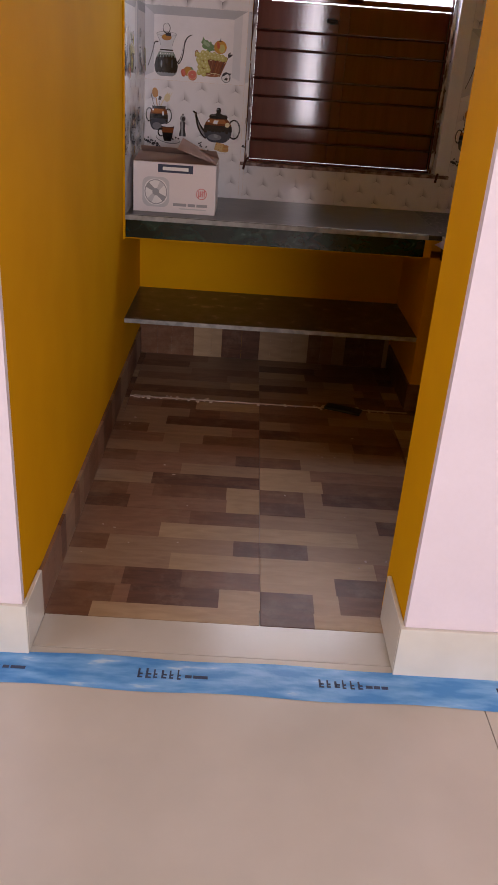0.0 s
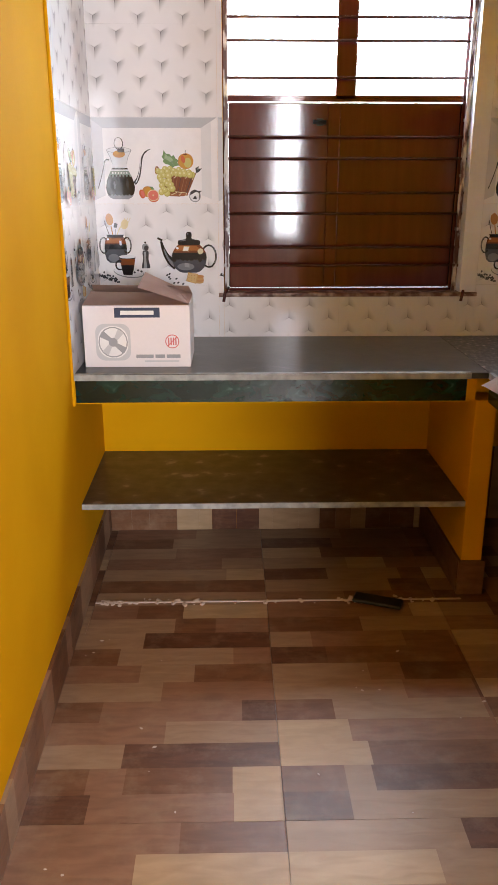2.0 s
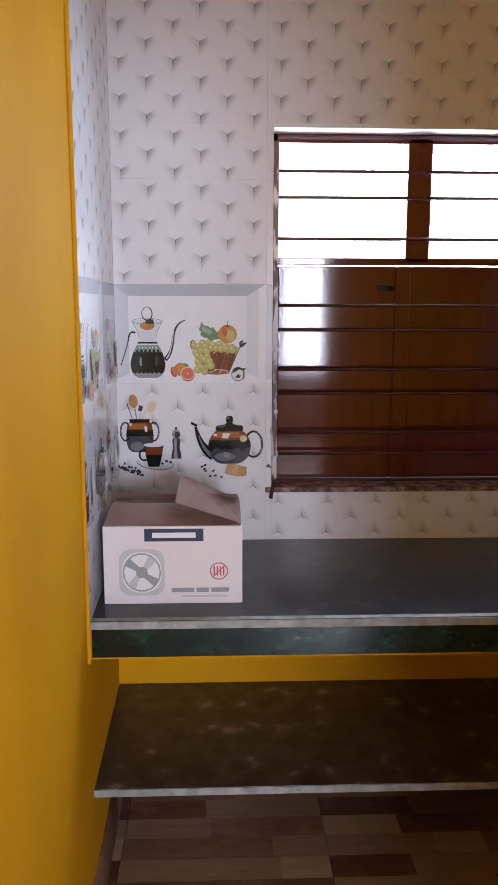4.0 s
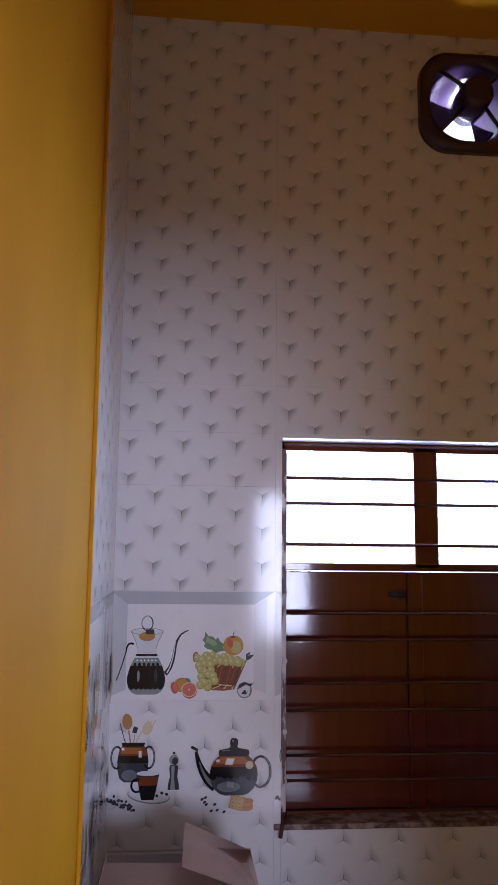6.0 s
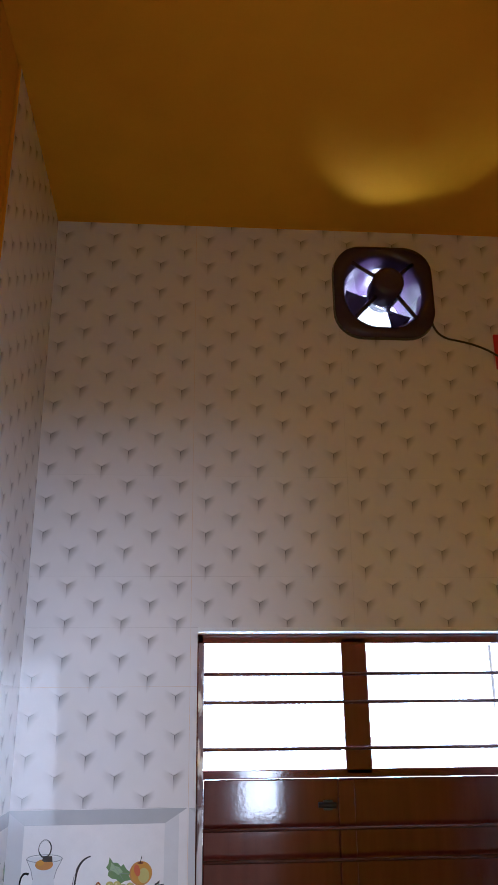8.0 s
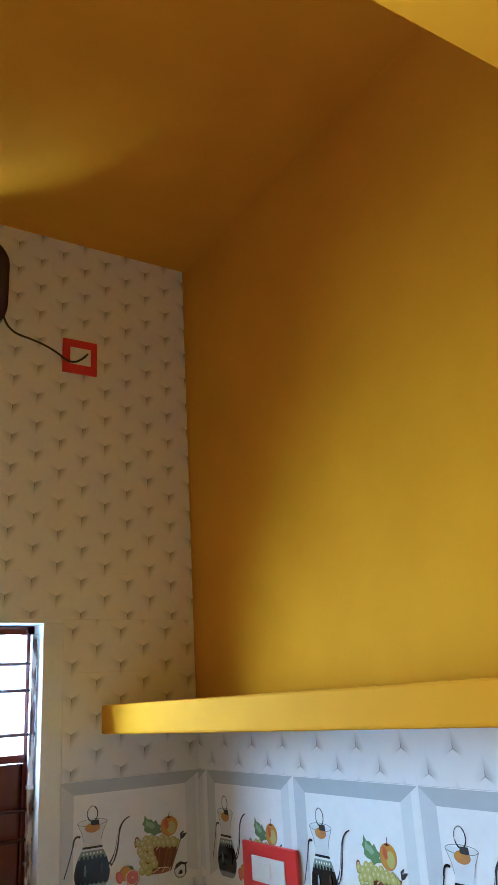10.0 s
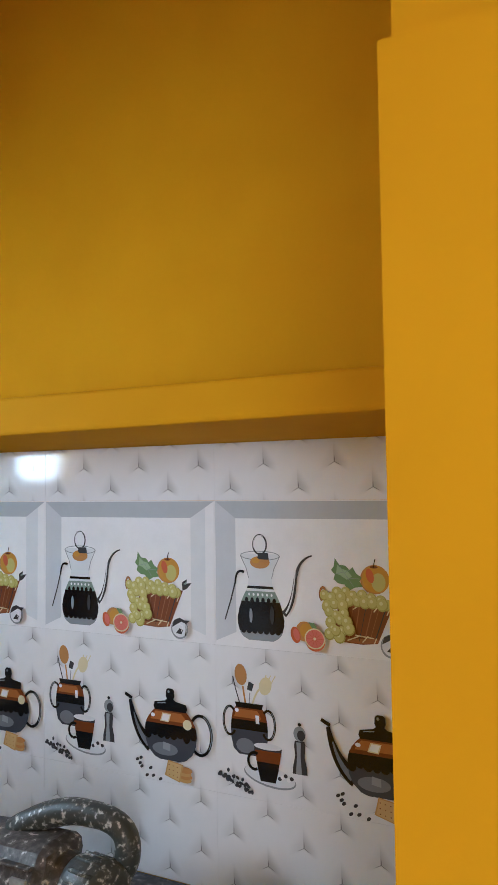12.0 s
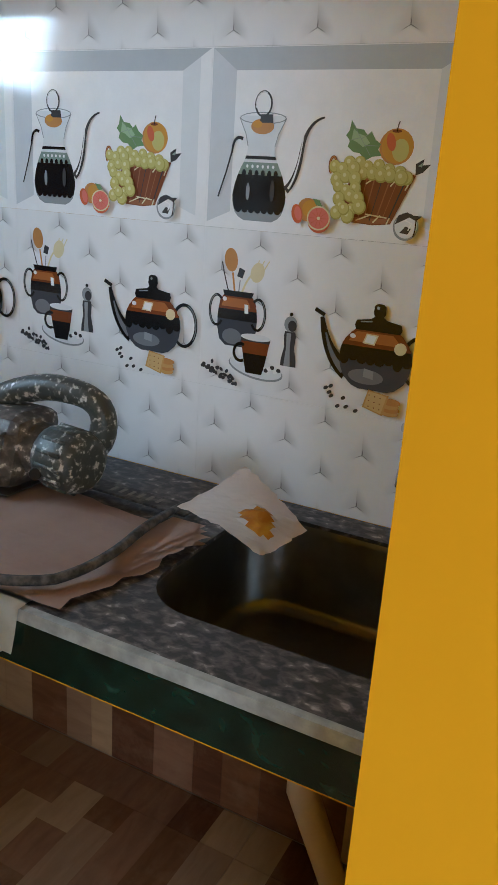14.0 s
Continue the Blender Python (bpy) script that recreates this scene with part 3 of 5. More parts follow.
socket(1.449, 1.574, 2.94, 3.067, pose(1.5115, YB - 0.0065, 3.0035), "red socket plate with a white insert and hanging cable")
socket(0, 0.270, 0, 0.128, pose(XR - 0.0085, 2.068, 1.389, 0, 0, -90), "wide red switch plate with a white insert")
cable = thing("fan_cable", "thin black cable from the fan to the red socket", "cable")
part("cord", tube(bmesh.new(), bend((1.235, YB - 0.03, 3.12), (1.245, YB - 0.01, 3.055), (1.31, YB - 0.01, 3.045), 8) + bend((1.31, YB - 0.01, 3.045), (1.40, YB - 0.012, 3.03), (1.452, YB - 0.022, 2.985), 8)[1:] + bend((1.452, YB - 0.022, 2.985), (1.49, YB - 0.03, 2.955), (1.535, YB - 0.026, 3.015), 8)[1:], 0.0035, 6), BLACK_PL, cable)
rose = thing("ceiling_rose", "small white round ceiling lamp holder", "lamp holder")
part("base", tube(bmesh.new(), [(1.235, 1.225, ZC), (1.235, 1.225, ZC - 0.02), (1.235, 1.225, ZC - 0.03)], [0.045, 0.045, 0.028], 24), WHITE_PL, rose)
part("holder", tube(bmesh.new(), [(1.235, 1.225, ZC - 0.03), (1.235, 1.225, ZC - 0.045)], 0.02, 16), WHITE_PL, rose)

# ---- carton on the counter ----
carton = thing("fan_carton", "opened white printed carton with a brown flap on the counter", "carton")
BX0, BX1, BY0, BY1, BZ1 = 0.003, 0.357, 1.925, 2.19, ZT + 0.207
for b in ((BX0, BX1, BY0, BY0 + 0.005), (BX0, BX1, BY1 - 0.005, BY1), (BX0, BX0 + 0.005, BY0 + 0.0052, BY1 - 0.0052), (BX1 - 0.005, BX1, BY0 + 0.0052, BY1 - 0.0052)):
    slab("side_panel", *b, ZT + 0.0005, BZ1, CARD_WHITE, carton, 0.0012)
slab("bottom_panel", BX0 + 0.0052, BX1 - 0.0052, BY0 + 0.0052, BY1 - 0.0052, ZT + 0.0005, ZT + 0.005, CARD_WHITE, carton, 0)



def flap(name, c, mat):
    bm = bmesh.new()
    bm.faces.new([bm.verts.new(p) for p in c])
    bmesh.ops.solidify(bm, geom=bm.faces[:], thickness=0.004)
    return part(name, bm, mat, carton)


flap("flap", ((BX0 + 0.002, BY0, BZ1 + 0.002), (BX1 - 0.003, BY0, BZ1 + 0.002), (BX1 - 0.02, BY0 + 0.13, BZ1 + 0.022), (BX0 + 0.01, BY0 + 0.13, BZ1 + 0.030)), CARD)
flap("flap", ((BX0 + 0.002, BY1, BZ1 + 0.003), (BX1 - 0.002, BY1, BZ1 + 0.003), (BX1 - 0.01, BY1 - 0.11, BZ1 + 0.045), (BX0 + 0.012, BY1 - 0.12, BZ1 + 0.05)), CARD)
flap("flap", ((BX1 - 0.002, BY0 + 0.005, BZ1 + 0.004), (BX1 - 0.002, BY1 - 0.005, BZ1 + 0.004), (BX1 - 0.165, BY1 - 0.04, BZ1 + 0.085), (BX1 - 0.172, BY0 + 0.03, BZ1 + 0.055)), CARD)


def ink(name, colour, rough=0.1):
    return material(name, colour, rough, vary=0.03, scale=30, fine=200, bump=0.0)


class Print:
    """Flat printed shapes laid on a surface that faces -y; u across, v up, both in metres."""

    def __init__(self, mats, base=0.0):
        self.bm, self.mats, self.layer, self.base = bmesh.new(), mats, 0, base

    def poly(self, pts, mi):
        y = -self.base - 0.00004 * self.layer
        self.layer += 1
        f = self.bm.faces.new([self.bm.verts.new((u, y, v)) for u, v in pts])
        f.material_index = mi

    def disc(self, u, v, ru, rv, mi, n=20, turn=0.0):
        c, s = math.cos(turn), math.sin(turn)
        self.poly([(u + c * ru * math.cos(a) - s * rv * math.sin(a), v + s * ru * math.cos(a) + c * rv * math.sin(a)) for a in (2 * math.pi * k / n for k in range(n))], mi)

    def strip(self, left, right, mi):
        y = -self.base - 0.00004 * self.layer
        self.layer += 1
        a = [self.bm.verts.new((u, y, v)) for u, v in left]
        b = [self.bm.verts.new((u, y, v)) for u, v in right]
        for i in range(len(a) - 1):
            self.bm.faces.new((a[i], a[i + 1], b[i + 1], b[i])).material_index = mi

    def lathe(self, u, prof, mi):
        self.strip([(u - h, v) for v, h in prof], [(u + h, v) for v, h in prof], mi)

    def stroke(self, pts, w, mi):
        pts = [Vector(p) for p in pts]
        le, ri = [], []
        for i, p in enumerate(pts):
            d = (pts[min(i + 1, len(pts) - 1)] - pts[max(i - 1, 0)]).normalized()
            h = (w[0] + (w[1] - w[0]) * i / (len(pts) - 1)) / 2 if isinstance(w, tuple) else w / 2
            le.append((p.x - d.y * h, p.y + d.x * h))
            ri.append((p.x + d.y * h, p.y - d.x * h))
        self.strip(le, ri, mi)

    def arc(self, u, v, ru, rv, a0, a1, w, mi, n=18):
        self.stroke([(u + ru * math.cos(radians(a0 + (a1 - a0) * k / n)), v + rv * math.sin(radians(a0 + (a1 - a0) * k / n))) for k in range(n + 1)], w, mi)

    def curve(self, p0, p1, p2, w, mi):
        self.stroke([(q.x, q.y) for q in bend((*p0, 0), (*p1, 0), (*p2, 0), 12)], w, mi)

    def mesh(self, name):
        me = bpy.data.meshes.new(name)
        self.bm.to_mesh(me)
        self.bm.free()
        for m in self.mats:
            me.materials.append(m)
        return me


def printed(name, me, parent, label=""):
    ob = new(name, me)
    ob.parent = parent
    if label:
        ob["label"] = label
    return ob


p = Print([ink("navy_ink", (0.02, 0.03, 0.07), 0.5), ink("white_ink", (0.75, 0.75, 0.75), 0.5), ink("grey_ink", (0.30, 0.31, 0.33), 0.5), ink("red_ink", (0.55, 0.10, 0.10), 0.5), ink("pale_grey_ink", (0.52, 0.53, 0.55), 0.5)], 0.0004)
p.poly([(0.105, 0.167), (0.255, 0.167), (0.255, 0.200), (0.105, 0.200)], 0)
p.poly([(0.125, 0.176), (0.235, 0.176), (0.235, 0.190), (0.125, 0.190)], 1)
p.poly(rounded(0.097, 0.085, 0.058, 0.062, 0.03), 4)
p.poly(rounded(0.097, 0.085, 0.050, 0.054, 0.045), 1)
p.arc(0.097, 0.085, 0.047, 0.050, 0, 360, 0.004, 2)
for k in range(4):
    a = radians(45 + 90 * k)
    p.stroke([(0.097 + 0.010 * math.cos(a), 0.085 + 0.010 * math.sin(a)), (0.097 + 0.046 * math.cos(a + 0.15), 0.085 + 0.047 * math.sin(a + 0.15))], (0.012, 0.024), 2 if k % 2 else 4)
p.disc(0.097, 0.085, 0.015, 0.015, 2)
p.arc(0.294, 0.087, 0.022, 0.022, 0, 360, 0.003, 3)
p.stroke([(0.279, 0.072), (0.309, 0.102)], 0.003, 3)
for k in range(4):
    p.poly([(0.280 + 0.008 * k, 0.075), (0.284 + 0.008 * k, 0.075), (0.284 + 0.008 * k, 0.100), (0.280 + 0.008 * k, 0.100)], 3)
for u, w in ((0.172, 0.058), (0.236, 0.032), (0.274, 0.046)):
    p.poly([(u, 0.031), (u + w, 0.031), (u + w, 0.043), (u, 0.043)], 2)
p.poly([(0.20, 0.018), (0.315, 0.018), (0.315, 0.023), (0.20, 0.023)], 4)
face = printed("front_print", p.mesh("front_print"), carton, "fan picture, dark banner and small grey bars")
face.location = (BX0, BY0, ZT)

# ---- printed wall tiles ----
INK = [ink("print_white", (0.80, 0.80, 0.82)), ink("print_shadow_grey", (0.46, 0.49, 0.53)), ink("print_mid_grey", (0.58, 0.60, 0.64)), ink("print_pale_grey", (0.69, 0.71, 0.74)),
       ink("print_black", (0.008, 0.008, 0.009)), ink("print_silver", (0.27, 0.29, 0.31)), ink("print_sage", (0.23, 0.29, 0.26)), ink("print_tan", (0.46, 0.23, 0.08)),
       ink("print_grape", (0.50, 0.46, 0.16)), ink("print_leaf", (0.16, 0.26, 0.12)), ink("print_pear", (0.52, 0.27, 0.05)), ink("print_basket", (0.19, 0.065, 0.03)),
       ink("print_citrus", (0.52, 0.13, 0.06)), ink("print_pink_flesh", (0.62, 0.17, 0.14)), ink("print_slate", (0.055, 0.060, 0.075)), ink("print_amber_glaze", (0.17, 0.048, 0.014)),
       ink("print_cream", (0.68, 0.60, 0.38)), ink("print_steel_dark", (0.05, 0.05, 0.055)), ink("print_biscuit", (0.50, 0.30, 0.11)), ink("print_grape_dark", (0.36, 0.33, 0.09)),
       ink("print_grape_light", (0.64, 0.62, 0.34)), ink("print_leaf_light", (0.30, 0.42, 0.26)), ink("print_basket_light", (0.30, 0.125, 0.06)), ink("print_amber_light", (0.36, 0.13, 0.035)), ink("print_slate_light", (0.17, 0.18, 0.205)), ink("print_biscuit_light", (0.58, 0.40, 0.18))]
WH_, SHD, MID, PALE, BLK, SIL, SAGE, TAN, GRAPE, LEAF, PEAR, BASK, CIT, FLESH, SLATE, AMBER, CRM, STD, BISC, GRD, GRL, LEAF2, BASK2, AMB2, SLT2, CRM2 = range(26)
TOP = 0.0066


def q(*uv):
    return [(u * TW, v * TH) for u, v in uv]


p = Print(INK, TOP)
p.poly(q((0.004, 0.994), (0.996, 0.994), (0.872, 0.876), (0.107, 0.876)), SHD)
p.poly(q((0.004, 0.994), (0.107, 0.876), (0.107, 0.10), (0.004, 0.03)), MID)
p.poly(q((0.996, 0.994), (0.872, 0.876), (0.872, 0.10), (0.996, 0.03)), PALE)
p.poly(q((0.95, 0.95), (0.996, 0.994), (0.996, 0.03), (0.95, 0.05)), WH_)
p.poly(q((0.004, 0.03), (0.107, 0.10), (0.872, 0.10), (0.996, 0.03), (0.996, 0.004), (0.004, 0.004)), WH_)
p.poly(q((0.107, 0.876), (0.872, 0.876), (0.872, 0.10), (0.107, 0.10)), WH_)
NICHE = p.mesh("niche_print")
p = Print(INK, TOP + 0.0003)
cu = 0.228 * TW
p.lathe(cu, [(v * TH, h * TW) for v, h in ((0.055, 0.06), (0.075, 0.085), (0.10, 0.10), (0.14, 0.108))], SIL)
p.lathe(cu, [(v * TH, h * TW) for v, h in ((0.115, 0.104), (0.16, 0.112), (0.20, 0.114), (0.26, 0.106), (0.315, 0.094))], BLK)
for k in range(7):
    p.disc(cu + (-0.085 + 0.028 * k) * TW, 0.118 * TH, 0.014 * TW, 0.02 * TH, BLK, 10)
p.lathe(cu, [(v * TH, h * TW) for v, h in ((0.315, 0.094), (0.35, 0.083), (0.385, 0.071))], SAGE)
for k in range(6):
    p.disc(cu + (-0.068 + 0.027 * k) * TW, 0.322 * TH, 0.009 * TW, 0.022 * TH, BLK, 8)
    p.disc(cu + (-0.055 + 0.022 * k) * TW, 0.362 * TH, 0.005 * TW, 0.010 * TH, WH_, 8)
p.lathe(cu, [(v * TH, h * TW) for v, h in ((0.385, 0.071), (0.44, 0.058), (0.47, 0.056), (0.52, 0.066), (0.58, 0.085), (0.637, 0.097))], PALE)
p.lathe(cu, [(v * TH, h * TW) for v, h in ((0.402, 0.066), (0.420, 0.061))], BLK)
p.arc(cu, 0.625 * TH, 0.095 * TW, 0.030 * TH, 0, 360, 0.0016, SIL)
p.stroke(q((0.131, 0.625), (0.160, 0.54), (0.172, 0.47)), 0.0016, SIL)
p.stroke(q((0.325, 0.625), (0.296, 0.54), (0.284, 0.47)), 0.0016, SIL)
p.disc(cu, 0.580 * TH, 0.048 * TW, 0.042 * TH, TAN)
p.poly(q((0.215, 0.60), (0.272, 0.60), (0.268, 0.645), (0.220, 0.645)), STD)
p.disc(cu - 0.01, 0.592 * TH, 0.02 * TW, 0.02 * TH, PEAR)
p.arc(cu, 0.700 * TH, 0.033 * TW, 0.066 * TH, 0, 360, 0.0034, STD)
p.arc(cu, 0.700 * TH, 0.031 * TW, 0.063 * TH, 60, 200, 0.0014, PALE)
p.curve((0.150 * TW, 0.510 * TH), (0.108 * TW, 0.54 * TH), (0.105 * TW, 0.43 * TH), (0.006, 0.004), BLK)
p.stroke(q((0.105, 0.44), (0.083, 0.32), (0.052, 0.18)), (0.0035, 0.003), STD)
p.curve((0.340 * TW, 0.24 * TH), (0.385 * TW, 0.30 * TH), (0.395 * TW, 0.46 * TH), (0.014, 0.008), STD)
p.curve((0.395 * TW, 0.45 * TH), (0.405 * TW, 0.61 * TH), (0.475 * TW, 0.635 * TH), (0.008, 0.003), STD)
p.curve((0.350 * TW, 0.25 * TH), (0.385 * TW, 0.32 * TH), (0.398 * TW, 0.54 * TH), (0.004, 0.002), PALE)
p.disc(0.182 * TW, 0.22 * TH, 0.008 * TW, 0.05 * TH, SIL, 12)
p.disc(0.285 * TW, 0.23 * TH, 0.010 * TW, 0.06 * TH, STD, 12)
KETTLE = p.mesh("kettle_print")
p = Print(INK, TOP + 0.0003)
p.disc(0.696 * TW, 0.478 * TH, 0.062 * TW, 0.088 * TH, TAN)
p.disc(0.700 * TW, 0.480 * TH, 0.057 * TW, 0.082 * TH, PEAR)
p.disc(0.712 * TW, 0.462 * TH, 0.030 * TW, 0.055 * TH, GRAPE)
p.disc(0.676 * TW, 0.500 * TH, 0.016 * TW, 0.045 * TH, CIT, 14, 0.3)
p.disc(0.693 * TW, 0.552 * TH, 0.018 * TW, 0.008 * TH, BASK, 10)
p.curve((0.693 * TW, 0.550 * TH), (0.694 * TW, 0.580 * TH), (0.700 * TW, 0.600 * TH), 0.0018, BLK)
p.poly(q((0.525, 0.600), (0.545, 0.560), (0.572, 0.555), (0.588, 0.530), (0.602, 0.548), (0.618, 0.510), (0.640, 0.488), (0.632, 0.462), (0.646, 0.432), (0.612, 0.425), (0.588, 0.405), (0.565, 0.440), (0.540, 0.445), (0.518, 0.470), (0.524, 0.500), (0.508, 0.525), (0.520, 0.550)), LEAF)
p.poly(q((0.535, 0.560), (0.555, 0.535), (0.580, 0.525), (0.600, 0.490), (0.575, 0.470), (0.550, 0.495), (0.530, 0.505)), LEAF2)
for a, b in (((0.530, 0.585), (0.605, 0.430)), ((0.560, 0.515), (0.522, 0.500)), ((0.580, 0.480), (0.632, 0.478)), ((0.566, 0.510), (0.600, 0.540))):
    p.stroke(q(a, b), 0.0009, SAGE)
p.poly(q((0.772, 0.400), (0.800, 0.425), (0.797, 0.395), (0.825, 0.400), (0.800, 0.360), (0.775, 0.345)), STD)
p.poly(q((0.780, 0.390), (0.797, 0.408), (0.795, 0.385)), SAGE)
p.poly(q((0.512, 0.120), (0.560, 0.092), (0.640, 0.086), (0.705, 0.098), (0.735, 0.200), (0.778, 0.345), (0.660, 0.370), (0.540, 0.340)), BASK)
p.poly(q((0.520, 0.130), (0.600, 0.118), (0.704, 0.125), (0.707, 0.104), (0.640, 0.090), (0.560, 0.096)), BASK2)
p.poly(q((0.585, 0.345), (0.770, 0.335), (0.766, 0.305), (0.585, 0.310)), BASK2)
for k in range(7):
    p.stroke(q((0.560 + 0.022 * k, 0.105), (0.575 + 0.029 * k, 0.340)), 0.0012 if k % 2 else 0.0022, STD if k % 3 == 0 else BASK2)
for a, b in (((0.600, 0.292), (0.640, 0.330)), ((0.690, 0.285), (0.720, 0.335)), ((0.745, 0.270), (0.765, 0.330)), ((0.575, 0.105), (0.625, 0.135)), ((0.640, 0.100), (0.665, 0.140)), ((0.690, 0.095), (0.700, 0.130)), ((0.610, 0.140), (0.690, 0.128))):
    p.stroke(q(a, b), 0.0022, CRM)
p.arc(0.470 * TW, 0.375 * TH, 0.013 * TW, 0.042 * TH, 20, 250, 0.0045, BASK)
p.arc(0.470 * TW, 0.375 * TH, 0.013 * TW, 0.042 * TH, 20, 250, 0.0016, TAN)
gr = random.Random(7)
bunch = [(0.535 + 0.036 * k, 0.395 - 0.010 * k + 0.012 * (k % 2)) for k in range(7)] + [(0.550 + 0.035 * k, 0.352 - 0.004 * k) for k in range(6)]
bunch += [(0.480 + 0.034 * (k % 3) + 0.010 * (k // 3), 0.365 - 0.048 * (k // 3) - 0.012 * (k % 2)) for k in range(15)] + [(0.500, 0.135), (0.540, 0.118), (0.530, 0.160)]
for u, v in bunch:
    u, v = u + gr.uniform(-0.006, 0.006), v + gr.uniform(-0.008, 0.008)
    w, tilt = gr.uniform(0.92, 1.1), gr.uniform(-0.5, 0.5)
    p.disc(u * TW, v * TH, 0.0235 * TW * w, 0.036 * TH * w, GRD, 14, tilt)
    p.disc((u - 0.002) * TW, (v + 0.004) * TH, 0.0205 * TW * w, 0.031 * TH * w, GRAPE, 14, tilt)
    p.disc((u - 0.005) * TW, (v + 0.010) * TH, 0.007 * TW * w, 0.011 * TH * w, GRL, 10, tilt)
p.disc(0.388 * TW, 0.140 * TH, 0.042 * TW, 0.062 * TH, TAN)
p.disc(0.396 * TW, 0.146 * TH, 0.030 * TW, 0.045 * TH, PEAR)
p.disc(0.346 * TW, 0.115 * TH, 0.022 * TW, 0.052 * TH, CIT, 16, 0.3)
p.disc(0.350 * TW, 0.118 * TH, 0.014 * TW, 0.038 * TH, FLESH, 14, 0.3)
p.poly(q((0.405, 0.200), (0.432, 0.195), (0.446, 0.160), (0.422, 0.165)), LEAF)
p.disc(0.436 * TW, 0.090 * TH, 0.046 * TW, 0.068 * TH, CIT)
p.disc(0.434 * TW, 0.100 * TH, 0.047 * TW, 0.064 * TH, CRM)
p.disc(0.434 * TW, 0.100 * TH, 0.041 * TW, 0.056 * TH, FLESH)
for k in range(5):
    a = math.pi * k / 5
    p.stroke([((0.434 - 0.036 * math.cos(a)) * TW, (0.100 - 0.05 * math.sin(a)) * TH), ((0.434 + 0.036 * math.cos(a)) * TW, (0.100 + 0.05 * math.sin(a)) * TH)], 0.0008, CIT)
p.disc(0.434 * TW, 0.100 * TH, 0.007 * TW, 0.009 * TH, CRM, 8)
p.disc(0.765 * TW, 0.092 * TH, 0.046 * TW, 0.070 * TH, SIL)
p.disc(0.766 * TW, 0.096 * TH, 0.041 * TW, 0.062 * TH, PALE)
p.poly(q((0.725, 0.100), (0.735, 0.145), (0.765, 0.165), (0.790, 0.150), (0.820, 0.150), (0.800, 0.125), (0.775, 0.140), (0.750, 0.120)), STD)
p.poly(q((0.745, 0.060), (0.765, 0.095), (0.785, 0.085), (0.775, 0.055)), STD)
p.stroke(q((0.800, 0.135), (0.800, 0.075), (0.795, 0.045)), 0.0022, BLK)
p.stroke(q((0.760, 0.125), (0.785, 0.110), (0.775, 0.075)), 0.0022, WH_)
FRUIT = p.mesh("fruit_basket_print")
for v in FRUIT.vertices:
    v.co.x, v.co.z = v.co.x + 0.052 * TW, 0.08 * TH + 1.05 * (v.co.z - 0.08 * TH)
p = Print(INK, TOP)
# pot with spoons
p.curve((0.125 * TW, 0.60 * TH), (0.10 * TW, 0.70 * TH), (0.085 * TW, 0.80 * TH), 0.0025, STD)
p.disc(0.125 * TW, 0.815 * TH, 0.030 * TW, 0.072 * TH, TAN, 16, 0.15)
p.stroke(q((0.150, 0.60), (0.135, 0.74)), 0.004, TAN)
p.curve((0.175 * TW, 0.60 * TH), (0.20 * TW, 0.72 * TH), (0.225 * TW, 0.74 * TH), 0.004, CRM)
p.disc(0.245 * TW, 0.755 * TH, 0.030 * TW, 0.062 * TH, CRM, 14, -0.3)
for k in range(3):
    p.stroke(q((0.232 + 0.016 * k, 0.75), (0.250 + 0.022 * k, 0.83)), 0.0022, CRM)
p.poly(q((0.155, 0.72), (0.180, 0.71), (0.190, 0.76), (0.165, 0.775)), STD)
p.stroke(q((0.165, 0.60), (0.17, 0.70)), 0.0022, SIL)
cp = 0.165 * TW
p.lathe(cp, [(v * TH, h * TW) for v, h in ((0.285, 0.05), (0.32, 0.078), (0.40, 0.090), (0.48, 0.090))], SLATE)
p.lathe(cp, [(v * TH, h * TW) for v, h in ((0.45, 0.091), (0.49, 0.089), (0.53, 0.086))], BLK)
p.lathe(cp, [(v * TH, h * TW) for v, h in ((0.515, 0.087), (0.57, 0.080), (0.60, 0.066))], AMBER)
p.lathe(cp - 0.008 * TW, [(v * TH, h * TW) for v, h in ((0.530, 0.066), (0.56, 0.060), (0.585, 0.048))], AMB2)
p.disc(cp - 0.02 * TW, 0.345 * TH, 0.045 * TW, 0.050 * TH, SLT2, 16)
p.lathe(cp, [(v * TH, h * TW) for v, h in ((0.595, 0.062), (0.63, 0.070))], BLK)
p.poly(q((0.198, 0.50), (0.215, 0.50), (0.213, 0.555), (0.196, 0.555)), WH_)
p.disc(0.105 * TW, 0.575 * TH, 0.010 * TW, 0.014 * TH, WH_, 8)
p.arc(0.070 * TW, 0.50 * TH, 0.032 * TW, 0.095 * TH, 50, 320, 0.0052, BLK)
p.arc(0.070 * TW, 0.50 * TH, 0.032 * TW, 0.095 * TH, 90, 240, 0.0014, SIL)
p.arc(0.258 * TW, 0.50 * TH, 0.032 * TW, 0.095 * TH, -140, 130, 0.0052, BLK)
p.arc(0.258 * TW, 0.50 * TH, 0.032 * TW, 0.095 * TH, -60, 60, 0.0014, SIL)
